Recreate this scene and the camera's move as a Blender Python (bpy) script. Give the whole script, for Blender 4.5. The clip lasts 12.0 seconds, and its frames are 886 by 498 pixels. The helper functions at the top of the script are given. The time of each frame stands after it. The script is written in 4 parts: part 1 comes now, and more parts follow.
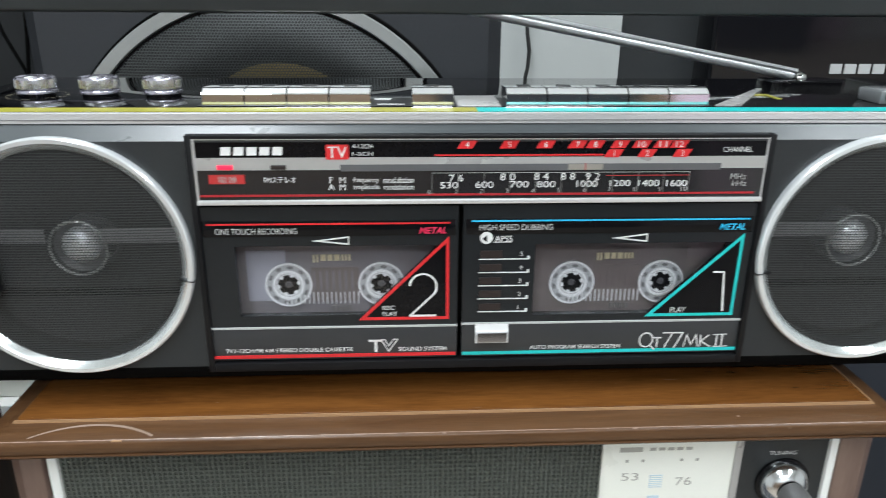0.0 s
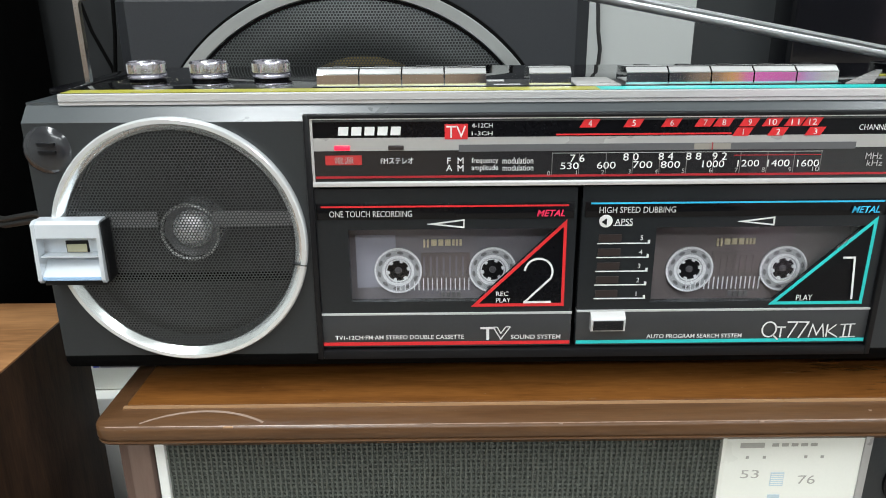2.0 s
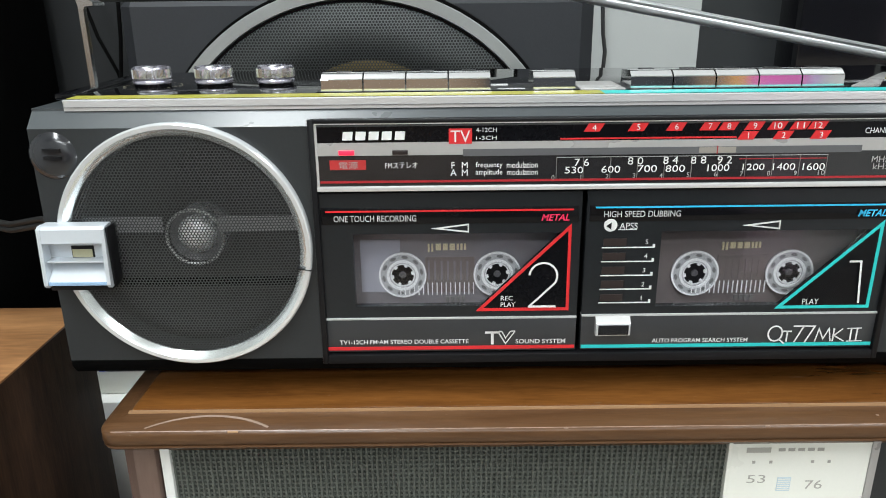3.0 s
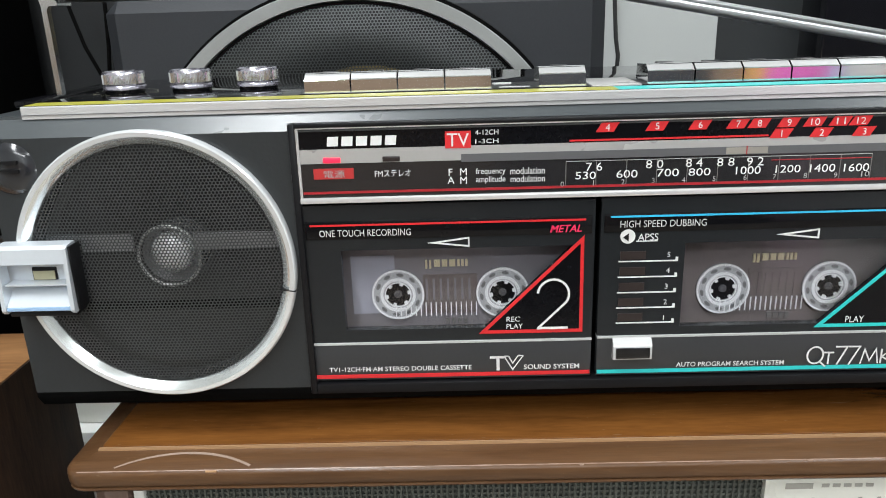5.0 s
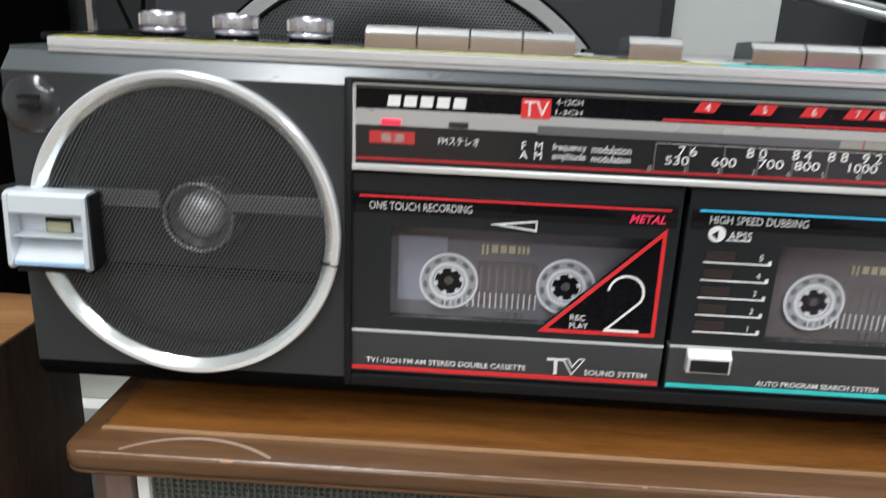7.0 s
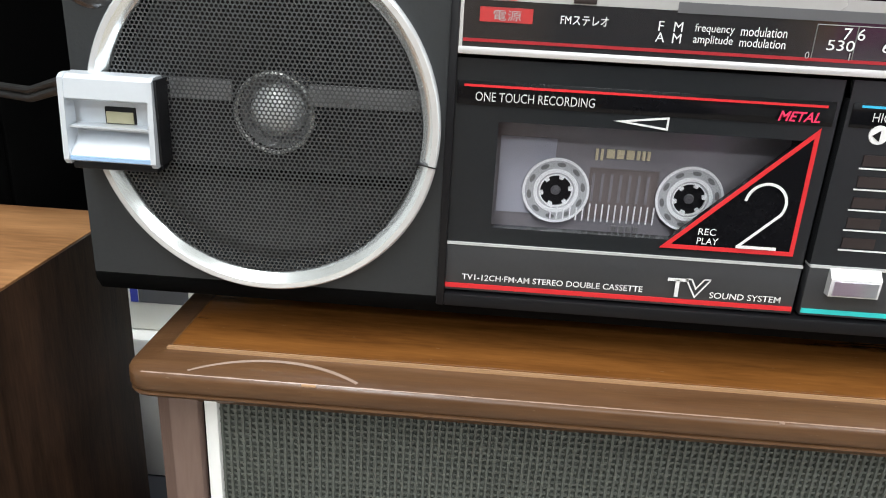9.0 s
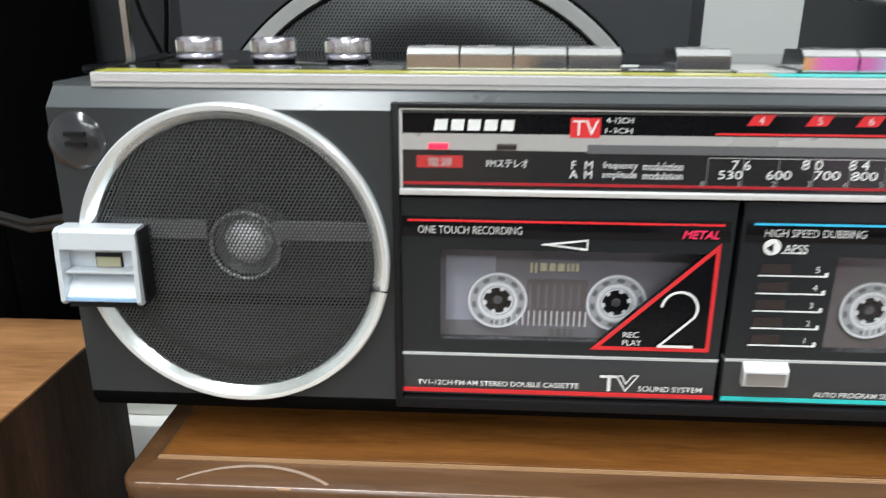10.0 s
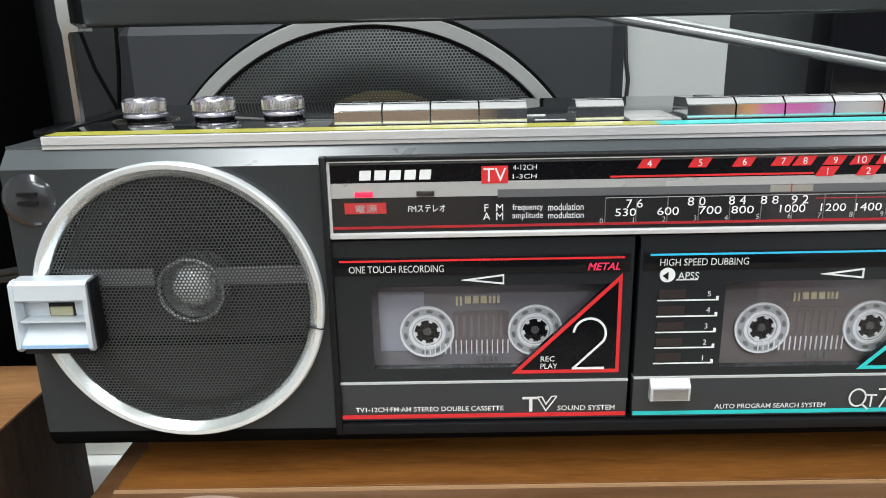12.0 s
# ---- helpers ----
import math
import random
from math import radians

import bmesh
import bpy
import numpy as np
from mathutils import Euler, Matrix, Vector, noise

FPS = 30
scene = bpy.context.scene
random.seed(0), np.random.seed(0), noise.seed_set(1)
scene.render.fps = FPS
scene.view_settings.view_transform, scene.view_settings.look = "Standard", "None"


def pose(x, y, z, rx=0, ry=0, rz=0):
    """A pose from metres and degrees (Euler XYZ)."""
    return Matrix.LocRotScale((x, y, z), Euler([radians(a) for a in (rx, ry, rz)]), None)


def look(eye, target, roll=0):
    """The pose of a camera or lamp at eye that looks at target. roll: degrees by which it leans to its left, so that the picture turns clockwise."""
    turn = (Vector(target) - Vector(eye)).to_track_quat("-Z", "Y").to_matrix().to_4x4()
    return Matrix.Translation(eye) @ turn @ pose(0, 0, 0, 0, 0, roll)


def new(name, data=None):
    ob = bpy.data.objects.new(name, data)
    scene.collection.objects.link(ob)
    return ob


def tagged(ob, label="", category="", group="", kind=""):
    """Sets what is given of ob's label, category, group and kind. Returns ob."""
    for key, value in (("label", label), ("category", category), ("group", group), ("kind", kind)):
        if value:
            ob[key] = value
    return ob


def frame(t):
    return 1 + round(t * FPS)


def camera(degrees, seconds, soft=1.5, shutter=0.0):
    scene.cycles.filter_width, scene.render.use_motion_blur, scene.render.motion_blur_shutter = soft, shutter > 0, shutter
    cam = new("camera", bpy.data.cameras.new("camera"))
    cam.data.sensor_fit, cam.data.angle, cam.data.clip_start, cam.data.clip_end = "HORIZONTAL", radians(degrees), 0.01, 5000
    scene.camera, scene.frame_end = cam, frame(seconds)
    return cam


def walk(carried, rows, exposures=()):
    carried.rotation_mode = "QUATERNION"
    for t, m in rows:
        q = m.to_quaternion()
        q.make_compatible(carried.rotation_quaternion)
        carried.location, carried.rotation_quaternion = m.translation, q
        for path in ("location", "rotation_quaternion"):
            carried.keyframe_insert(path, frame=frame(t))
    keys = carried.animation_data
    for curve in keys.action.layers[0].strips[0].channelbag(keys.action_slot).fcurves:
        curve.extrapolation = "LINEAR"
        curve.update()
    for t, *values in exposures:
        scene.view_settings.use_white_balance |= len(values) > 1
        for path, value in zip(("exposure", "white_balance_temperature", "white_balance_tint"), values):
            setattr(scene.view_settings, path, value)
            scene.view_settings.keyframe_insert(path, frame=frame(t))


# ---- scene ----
cam = camera(62.2, 12.0, soft=1.0, shutter=0.5)
# seconds, place in metres, turn in degrees
ROWS = [
    (0.0, -0.0430, -0.3017, 1.1865, 69.8826, -0.4746, -3.0942),
    (0.5, -0.0668, -0.3004, 1.1807, 70.3002, -0.2432, -2.3368),
    (1.0, -0.0731, -0.2957, 1.1738, 70.7148, -0.0122, -1.5679),
    (1.5, -0.0785, -0.2968, 1.1727, 70.8295, 0.2088, -0.9137),
    (2.0, -0.0781, -0.2965, 1.1714, 70.9301, 0.3491, -0.5708),
    (2.5, -0.0770, -0.2959, 1.1704, 70.9837, 0.4890, -0.3446),
    (3.0, -0.0776, -0.2960, 1.1722, 71.1125, 0.5847, -0.1945),
    (3.2, -0.0779, -0.2956, 1.1716, 71.3000, 0.5700, -0.2000),
    (4.8, -0.0714, -0.2668, 1.1637, 71.9500, 1.6000, 0.5200),
    (5.0, -0.0709, -0.2662, 1.1630, 72.1960, 1.6847, 0.7159),
    (5.5, -0.0674, -0.2601, 1.1612, 72.3833, 1.3730, 1.0637),
    (6.0, -0.0680, -0.2543, 1.1559, 72.6734, 0.2894, 1.4965),
    (6.5, -0.0747, -0.2485, 1.1613, 72.4035, -1.0472, 1.9785),
    (7.0, -0.0902, -0.2392, 1.1454, 72.5885, -2.3771, 2.6149),
    (7.5, -0.1056, -0.2301, 1.1181, 71.6860, -3.3273, 3.3771),
    (7.7, -0.1133, -0.2209, 1.1153, 70.5175, -3.7660, 3.1466),
    (9.3, -0.1207, -0.2170, 1.1204, 69.3530, -2.6760, 3.8435),
    (9.5, -0.1199, -0.2207, 1.1334, 69.9280, -2.0189, 3.3452),
    (10.0, -0.1027, -0.2340, 1.1567, 71.3940, -0.1827, 3.0758),
    (10.5, -0.0884, -0.2510, 1.1675, 72.7439, 0.4448, 1.8207),
    (11.0, -0.0840, -0.2542, 1.1698, 72.8753, 0.7587, 0.7363),
    (11.5, -0.0830, -0.2547, 1.1678, 73.3030, 0.9058, 0.6129),
    (12.0, -0.0863, -0.2553, 1.1681, 73.4272, 1.1149, 0.2401),
]
walk(cam, [(t, pose(x, y, z, rx, ry, rz)) for t, x, y, z, rx, ry, rz in ROWS], exposures=[(0.0, -0.04, 6300, 10), (0.5, -0.03, 6400, 10), (1.0, -0.02, 6500, 10), (3.0, 0.0, 6500, 10), (5.0, 0.03, 6540, 12), (6.5, 0.06, 6540, 12), (7.0, -0.06, 6560, 13), (7.5, 0.05, 6580, 13), (7.7, 0.10, 6580, 13), (9.3, 0.22, 6580, 13), (9.5, 0.20, 6580, 13), (10.0, 0.12, 6520, 11), (10.5, 0.11, 6520, 11), (12.0, 0.06, 6520, 11)])

# ---- light ----
world = bpy.data.worlds.new("world")
scene.world = world
world.use_nodes = True
world.node_tree.nodes["Background"].inputs[0].default_value = (0.5, 0.55, 0.6, 1)
world.node_tree.nodes["Background"].inputs[1].default_value = 0.05
scene.view_settings.exposure = 0.0


def lamp(name, eye, target, sx, sy, watts, colour):
    data = bpy.data.lights.new(name, "AREA")
    data.shape, data.size, data.size_y, data.energy, data.color = "RECTANGLE", sx, sy, watts, colour
    ob = new(name, data)
    ob.matrix_world = look(eye, target)
    return ob


lamp("ceiling_lamp_light", (-0.42, -0.70, 2.36), (-0.42, -0.70, 0), 0.20, 1.70, 36, (0.92, 0.98, 1.0))
lamp("ceiling_lamp_light", (0.95, -0.80, 2.36), (0.95, -0.80, 0), 0.20, 1.50, 22, (0.92, 0.98, 1.0))
lamp("ceiling_lamp_light", (0.10, -2.20, 2.36), (0.10, -2.20, 0), 1.50, 0.20, 34, (0.92, 0.98, 1.0))


# ---- materials ----
def material(name, colour, rough=0.5, metal=0.0, vary=0.12, scale=60.0, bump=0.0, coat=0.0, emit=0.0, spec=0.5):
    """A plain surface with fine and broad variation of tone, gloss and relief."""
    m = bpy.data.materials.new(name)
    m.use_nodes = True
    nt = m.node_tree
    n, l = nt.nodes, nt.links
    b = n["Principled BSDF"]
    b.inputs["Metallic"].default_value = metal
    b.inputs["Coat Weight"].default_value = coat
    b.inputs["Coat Roughness"].default_value = 0.06
    b.inputs["Specular IOR Level"].default_value = spec
    tc = n.new("ShaderNodeTexCoord")
    fine, broad = n.new("ShaderNodeTexNoise"), n.new("ShaderNodeTexNoise")
    fine.inputs["Scale"].default_value, fine.inputs["Detail"].default_value = scale * 12, 5
    broad.inputs["Scale"].default_value, broad.inputs["Detail"].default_value = scale * 0.5, 4
    for k in (fine, broad):
        l.new(tc.outputs["Object"], k.inputs["Vector"])
    mix = n.new("ShaderNodeMath")
    mix.operation = "MULTIPLY_ADD"
    l.new(fine.outputs["Fac"], mix.inputs[0])
    mix.inputs[1].default_value = 0.5
    half = n.new("ShaderNodeMath")
    half.operation = "MULTIPLY"
    half.inputs[1].default_value = 0.5
    l.new(broad.outputs["Fac"], half.inputs[0])
    l.new(half.outputs[0], mix.inputs[2])
    ramp = n.new("ShaderNodeMix")
    ramp.data_type = "RGBA"
    ramp.inputs[6].default_value = (*[c * (1 - vary) for c in colour], 1)
    ramp.inputs[7].default_value = (*[min(1, c * (1 + vary)) for c in colour], 1)
    l.new(mix.outputs[0], ramp.inputs[0])
    l.new(ramp.outputs[2], b.inputs["Base Color"])
    rr = n.new("ShaderNodeMapRange")
    rr.inputs["To Min"].default_value, rr.inputs["To Max"].default_value = max(0.0, rough * 0.8), min(1, rough * 1.2)
    l.new(broad.outputs["Fac"], rr.inputs["Value"])
    l.new(rr.outputs[0], b.inputs["Roughness"])
    if bump:
        bp = n.new("ShaderNodeBump")
        bp.inputs["Strength"].default_value, bp.inputs["Distance"].default_value = bump, 0.0004
        l.new(fine.outputs["Fac"], bp.inputs["Height"])
        l.new(bp.outputs[0], b.inputs["Normal"])
    if emit:
        b.inputs["Emission Color"].default_value = (*colour, 1)
        b.inputs["Emission Strength"].default_value = emit
    return m


def wood(name, dark, light, rough, scale=(6, 60, 60), coat=0.0, ring=4.0, wear=0.0, shine=0.12, spec=0.5):
    """Wood with long streaks along x of its object and fine pores."""
    m = bpy.data.materials.new(name)
    m.use_nodes = True
    n, l = m.node_tree.nodes, m.node_tree.links
    b = n["Principled BSDF"]
    tc, mp = n.new("ShaderNodeTexCoord"), n.new("ShaderNodeMapping")
    mp.inputs["Scale"].default_value = scale
    l.new(tc.outputs["Object"], mp.inputs["Vector"])
    a, p = n.new("ShaderNodeTexNoise"), n.new("ShaderNodeTexNoise")
    a.inputs["Scale"].default_value, a.inputs["Detail"].default_value, a.inputs["Distortion"].default_value = ring * 0.5, 6, 0.8
    p.inputs["Scale"].default_value, p.inputs["Detail"].default_value = ring * 5, 4
    for k in (a, p):
        l.new(mp.outputs[0], k.inputs["Vector"])
    add = n.new("ShaderNodeMath")
    add.operation = "MULTIPLY_ADD"
    add.inputs[1].default_value = 0.35
    l.new(p.outputs["Fac"], add.inputs[0])
    sc = n.new("ShaderNodeMath")
    sc.operation = "MULTIPLY"
    sc.inputs[1].default_value = 0.65
    l.new(a.outputs["Fac"], sc.inputs[0])
    l.new(sc.outputs[0], add.inputs[2])
    r = n.new("ShaderNodeValToRGB")
    r.color_ramp.elements[0].position, r.color_ramp.elements[1].position = 0.33, 0.68
    r.color_ramp.elements[0].color, r.color_ramp.elements[1].color = (*dark, 1), (*light, 1)
    l.new(add.outputs[0], r.inputs[0])
    out = r.outputs[0]
    if wear:
        for sc3, lo in (((300, 900, 900), 0.72), ((60, 700, 700), 0.75)):
            mq, w, st, mx = n.new("ShaderNodeMapping"), n.new("ShaderNodeTexNoise"), n.new("ShaderNodeMapRange"), n.new("ShaderNodeMix")
            mq.inputs["Scale"].default_value = sc3
            mq.inputs["Rotation"].default_value = (0, 0, 0.3)
            w.inputs["Scale"].default_value, w.inputs["Detail"].default_value = 1.0, 2
            st.inputs["From Min"].default_value, st.inputs["From Max"].default_value = lo, lo + 0.05
            st.inputs["To Max"].default_value = wear
            mx.data_type = "RGBA"
            mx.inputs[7].default_value = (0.42, 0.34, 0.25, 1)
            l.new(tc.outputs["Object"], mq.inputs["Vector"])
            l.new(mq.outputs[0], w.inputs["Vector"])
            l.new(w.outputs["Fac"], st.inputs["Value"])
            l.new(st.outputs[0], mx.inputs[0])
            l.new(out, mx.inputs[6])
            out = mx.outputs[2]
    l.new(out, b.inputs["Base Color"])
    b.inputs["Roughness"].default_value = rough
    b.inputs["Specular IOR Level"].default_value = spec
    b.inputs["Coat Weight"].default_value, b.inputs["Coat Roughness"].default_value = coat, shine
    bp = n.new("ShaderNodeBump")
    bp.inputs["Strength"].default_value, bp.inputs["Distance"].default_value = 0.15, 0.0004
    l.new(p.outputs["Fac"], bp.inputs["Height"])
    l.new(bp.outputs[0], b.inputs["Normal"])
    return m


def clear(name, tint, gloss=0.06, rough=0.03):
    """Thin clear plastic: tinted see-through sheet with a gloss that grows at grazing angles."""
    m = bpy.data.materials.new(name)
    m.use_nodes = True
    n, l = m.node_tree.nodes, m.node_tree.links
    n.remove(n["Principled BSDF"])
    t, g, mx, lw = n.new("ShaderNodeBsdfTransparent"), n.new("ShaderNodeBsdfGlossy"), n.new("ShaderNodeMixShader"), n.new("ShaderNodeFresnel")
    t.inputs[0].default_value = (*tint, 1)
    g.inputs["Roughness"].default_value = rough
    lw.inputs["IOR"].default_value = 1.45
    l.new(lw.outputs[0], mx.inputs[0])
    l.new(t.outputs[0], mx.inputs[1])
    l.new(g.outputs[0], mx.inputs[2])
    l.new(mx.outputs[0], n["Material Output"].inputs[0])
    return m


case_grey = material("case_grey", (0.0255, 0.0278, 0.0293), 0.33, vary=0.18, bump=0.18, spec=0.35)
# Paler copy of the case grey; the slope's ceiling light is in the colour.
lit_case_grey = material("lit_case_grey", (0.054, 0.061, 0.065), 0.29, vary=0.12, spec=0.55)
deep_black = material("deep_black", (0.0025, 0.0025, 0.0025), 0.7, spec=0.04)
knob_metal = material("knob_metal", (0.56, 0.54, 0.62), 0.22, 0.85, vary=0.08)
case_black = material("case_black", (0.007, 0.007, 0.008), 0.35, bump=0.1, spec=0.22)
gloss_black = material("gloss_black", (0.005, 0.005, 0.006), 0.09, vary=0.3, spec=0.2)
door_black = material("door_black", (0.0165, 0.0180, 0.0195), 0.18, vary=0.2, spec=0.3)
door_grey = material("door_grey", (0.032, 0.033, 0.035), 0.34, vary=0.12, bump=0.1)
bevel_chrome = material("bevel_chrome", (0.78, 0.82, 0.82), 0.20, 0.8, vary=0.08, scale=30)
chrome = material("chrome", (0.86, 0.87, 0.88), 0.07, 1.0, vary=0.05)
satin = material("satin_chrome", (0.80, 0.82, 0.84), 0.17, 1.0, vary=0.06)
rod_chrome = material("rod_chrome", (0.82, 0.84, 0.86), 0.36, 0.85, vary=0.06)
silver_paint = material("silver_paint", (0.55, 0.56, 0.56), 0.35, 0.3, vary=0.06)
band_grey = material("band_grey", (0.42, 0.41, 0.40), 0.28, 0.25, vary=0.08)
scale_grey = material("scale_grey", (0.020, 0.019, 0.020), 0.10, vary=0.15, coat=0.5)
slot_grey = material("slot_grey", (0.10, 0.10, 0.105), 0.3, vary=0.1)
lip_white = material("lip_white", (0.72, 0.72, 0.72), 0.22, 0.5, vary=0.05)
yellow = material("yellow_stripe", (0.38, 0.36, 0.05), 0.35, vary=0.08)
# Teal ink turned bluer: the glare on the upper door is put into colour.
teal_glare = material("teal_glare", (0.03, 0.42, 0.68), 0.35, vary=0.05)
teal_mat = material("teal_paint", (0.02, 0.50, 0.48), 0.35, vary=0.05)
red_mat = material("red_paint", (0.60, 0.022, 0.026), 0.35, vary=0.06)
ink_mat = material("white_ink", (0.70, 0.70, 0.69), 0.4, vary=0.04)
ink_mid = material("grey_white_ink", (0.50, 0.50, 0.49), 0.4, vary=0.05)
ink_soft = material("soft_ink", (0.36, 0.355, 0.35), 0.4, vary=0.06)
red_faded = material("faded_red", (0.42, 0.030, 0.030), 0.35, vary=0.12)
ink_dim = material("faded_ink", (0.16, 0.155, 0.15), 0.4, vary=0.1)
gold_ink = material("gold_ink", (0.78, 0.70, 0.46), 0.35, 0.2, vary=0.08)
led_red = material("lit_red_lamp", (0.95, 0.02, 0.06), 0.3, emit=0.9)
led_dark = material("unlit_lamp", (0.024, 0.017, 0.016), 0.3)
ring_silver = material("ring_silver", (0.90, 0.93, 0.95), 0.15, 0.6, vary=0.07, scale=30)
woofer_silver = material("woofer_silver", (0.36, 0.37, 0.36), 0.4, 0.5, vary=0.1)
mesh_black = material("mesh_black", (0.060, 0.063, 0.064), 0.40, 0.4, vary=0.1)
key_chrome = material("key_chrome", (0.82, 0.82, 0.81), 0.18, 0.6, vary=0.06)
button_grey = material("button_grey", (0.020, 0.021, 0.024), 0.16, vary=0.15, spec=0.6)
mesh_grey = material("mesh_grey", (0.080, 0.085, 0.086), 0.42, 0.6, vary=0.15)
cone_black = material("cone_paper", (0.007, 0.007, 0.0075), 0.7, vary=0.2)
cone_tan = material("cone_tan", (0.15, 0.115, 0.045), 0.6, vary=0.2)
dome_silver = material("dome_silver", (0.78, 0.79, 0.80), 0.3, 0.25, vary=0.08)
reel_white = material("reel_white", (0.90, 0.91, 0.90), 0.25, vary=0.06, coat=0.3)
reel_grey = material("reel_clear", (0.48, 0.49, 0.49), 0.22, vary=0.18, scale=90, coat=0.4)
reel_hole = material("reel_hole", (0.16, 0.16, 0.16), 0.4)
shell_smoke = material("cassette_shell", (0.20, 0.172, 0.166), 0.22, vary=0.28, scale=50, coat=0.3)
# Lighter, bluer copy of the smoky shell; the window's reflection is in the colour.
shell_glare = material("cassette_shell_glare", (0.245, 0.232, 0.243), 0.22, vary=0.28, scale=50, coat=0.3)
shell_pale = material("cassette_shell_pale", (0.39, 0.395, 0.44), 0.25, vary=0.2, scale=50, coat=0.2)
tape_brown = material("tape_brown", (0.165, 0.138, 0.130), 0.3, vary=0.3, scale=90)
board_wood = wood("walnut_board", (0.085, 0.030, 0.007), (0.175, 0.068, 0.016), 0.22, (5, 35, 35), coat=0.35, wear=0.12)
moulding_wood = wood("walnut_moulding", (0.064, 0.029, 0.012), (0.116, 0.057, 0.025), 0.33, (4, 60, 60), coat=0.10, wear=0.12, shine=0.2, spec=0.32)
post_wood = wood("brown_post", (0.135, 0.084, 0.066), (0.195, 0.130, 0.104), 0.35, (40, 40, 5), coat=0.2)
desk_wood = wood("oak_veneer", (0.135, 0.058, 0.021), (0.38, 0.19, 0.078), 0.35, (3.5, 26, 26), coat=0.15)
# Dark tones put the box side's shadow into colour; the sideboard carcass reuses them.
dark_wood = wood("shaded_side_wood", (0.015, 0.008, 0.005), (0.062, 0.032, 0.018), 0.5, (40, 40, 5), spec=0.14)
cloth_dark = material("grille_cloth", (0.040, 0.044, 0.038), 0.75, vary=0.3)
cloth_thread = material("grille_thread", (0.082, 0.089, 0.077), 0.6, vary=0.4)
cream = material("cream_dial", (0.80, 0.80, 0.73), 0.3, vary=0.05, coat=0.3)
cream_ink = material("dial_ink", (0.40, 0.39, 0.35), 0.5)
plate_olive = material("plate_olive", (0.40, 0.38, 0.25), 0.35, vary=0.12)
edge_blue = material("edge_blue", (0.30, 0.46, 0.66), 0.25, vary=0.05)
blue_ink = material("dial_blue", (0.52, 0.62, 0.68), 0.5)
white_paint = material("white_paint", (0.78, 0.78, 0.75), 0.45, vary=0.04)
wall_paint = material("wall_paint", (0.74, 0.76, 0.75), 0.8, vary=0.04, bump=0.2)
panel_brown = material("panel_brown", (0.25, 0.175, 0.122), 0.6, vary=0.15, scale=4)
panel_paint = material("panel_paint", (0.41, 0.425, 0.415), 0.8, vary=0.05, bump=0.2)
pink_red = material("pink_red_ink", (0.80, 0.03, 0.10), 0.35, vary=0.05)
button_mirror = material("button_mirror", (0.60, 0.61, 0.66), 0.07, 1.0, vary=0.05)
bridge_grey = material("bridge_grey", (0.19, 0.19, 0.195), 0.35, vary=0.1)
deck_gloss = material("deck_gloss", (0.004, 0.004, 0.005), 0.035, vary=0.3, spec=0.6)
room_paint = material("room_paint", (0.66, 0.67, 0.66), 0.85, vary=0.05, bump=0.2)
cabinet_grey = material("cabinet_grey", (0.029, 0.031, 0.035), 0.5, vary=0.15, bump=0.2, spec=0.3)
pillar_grey = material("pillar_grey", (0.048, 0.052, 0.055), 0.6, vary=0.1)
tv_black = material("tv_black", (0.008, 0.008, 0.010), 0.09, vary=0.1, spec=0.5)
red_dim = material("red_print", (0.34, 0.018, 0.024), 0.3, vary=0.06)
cable_black = material("cable_black", (0.012, 0.012, 0.012), 0.5)
latch_white = material("latch_silver", (0.62, 0.66, 0.70), 0.3, 0.35, vary=0.05)
inlay = material("inlay_line", (0.36, 0.21, 0.11), 0.3, vary=0.2)
worn_wood = material("worn_wood", (0.27, 0.18, 0.135), 0.3, vary=0.45, scale=150)
caustic_arc = material("caustic_arc", (0.30, 0.22, 0.175), 0.22, vary=0.35, scale=120)
rubber = material("rubber", (0.015, 0.015, 0.015), 0.7)
reflected_red = material("reflected_red", (0.55, 0.02, 0.05), 0.8, vary=0.3)
floor_wood = wood("floor_boards", (0.38, 0.32, 0.26), (0.52, 0.45, 0.37), 0.4, (3, 30, 30))
wheel_smoke = material("smoky_plastic", (0.15, 0.155, 0.16), 0.12, vary=0.1, coat=0.4)
pointer_beige = material("pointer_beige", (0.27, 0.25, 0.22), 0.3, vary=0.06)
pink_paint = material("pink_paint", (0.85, 0.16, 0.55), 0.5, vary=0.15, scale=6)
pale_pink = material("pale_pink_paint", (0.80, 0.62, 0.74), 0.5, vary=0.1, scale=6)
shaft_metal = material("shaft_metal", (0.30, 0.30, 0.30), 0.35, 0.8, vary=0.2, scale=300, bump=0.6)
panel_dark = material("panel_dark", (0.017, 0.018, 0.019), 0.6, vary=0.15, bump=0.2, spec=0.3)
orange_paint = material("orange_paint", (0.80, 0.42, 0.12), 0.5, vary=0.15, scale=6)
lilac_paint = material("lilac_paint", (0.58, 0.50, 0.82), 0.5, vary=0.1, scale=6)
label_blue = material("label_blue", (0.05, 0.07, 0.42), 0.4, vary=0.1)
thread_pale = material("pale_thread", (0.100, 0.106, 0.090), 0.6, vary=0.5, scale=200)
case_slate = material("dark_slate", (0.020, 0.022, 0.028), 0.5, vary=0.15, scale=8)
window_clear = clear("smoked_window", (0.93, 0.93, 0.95))


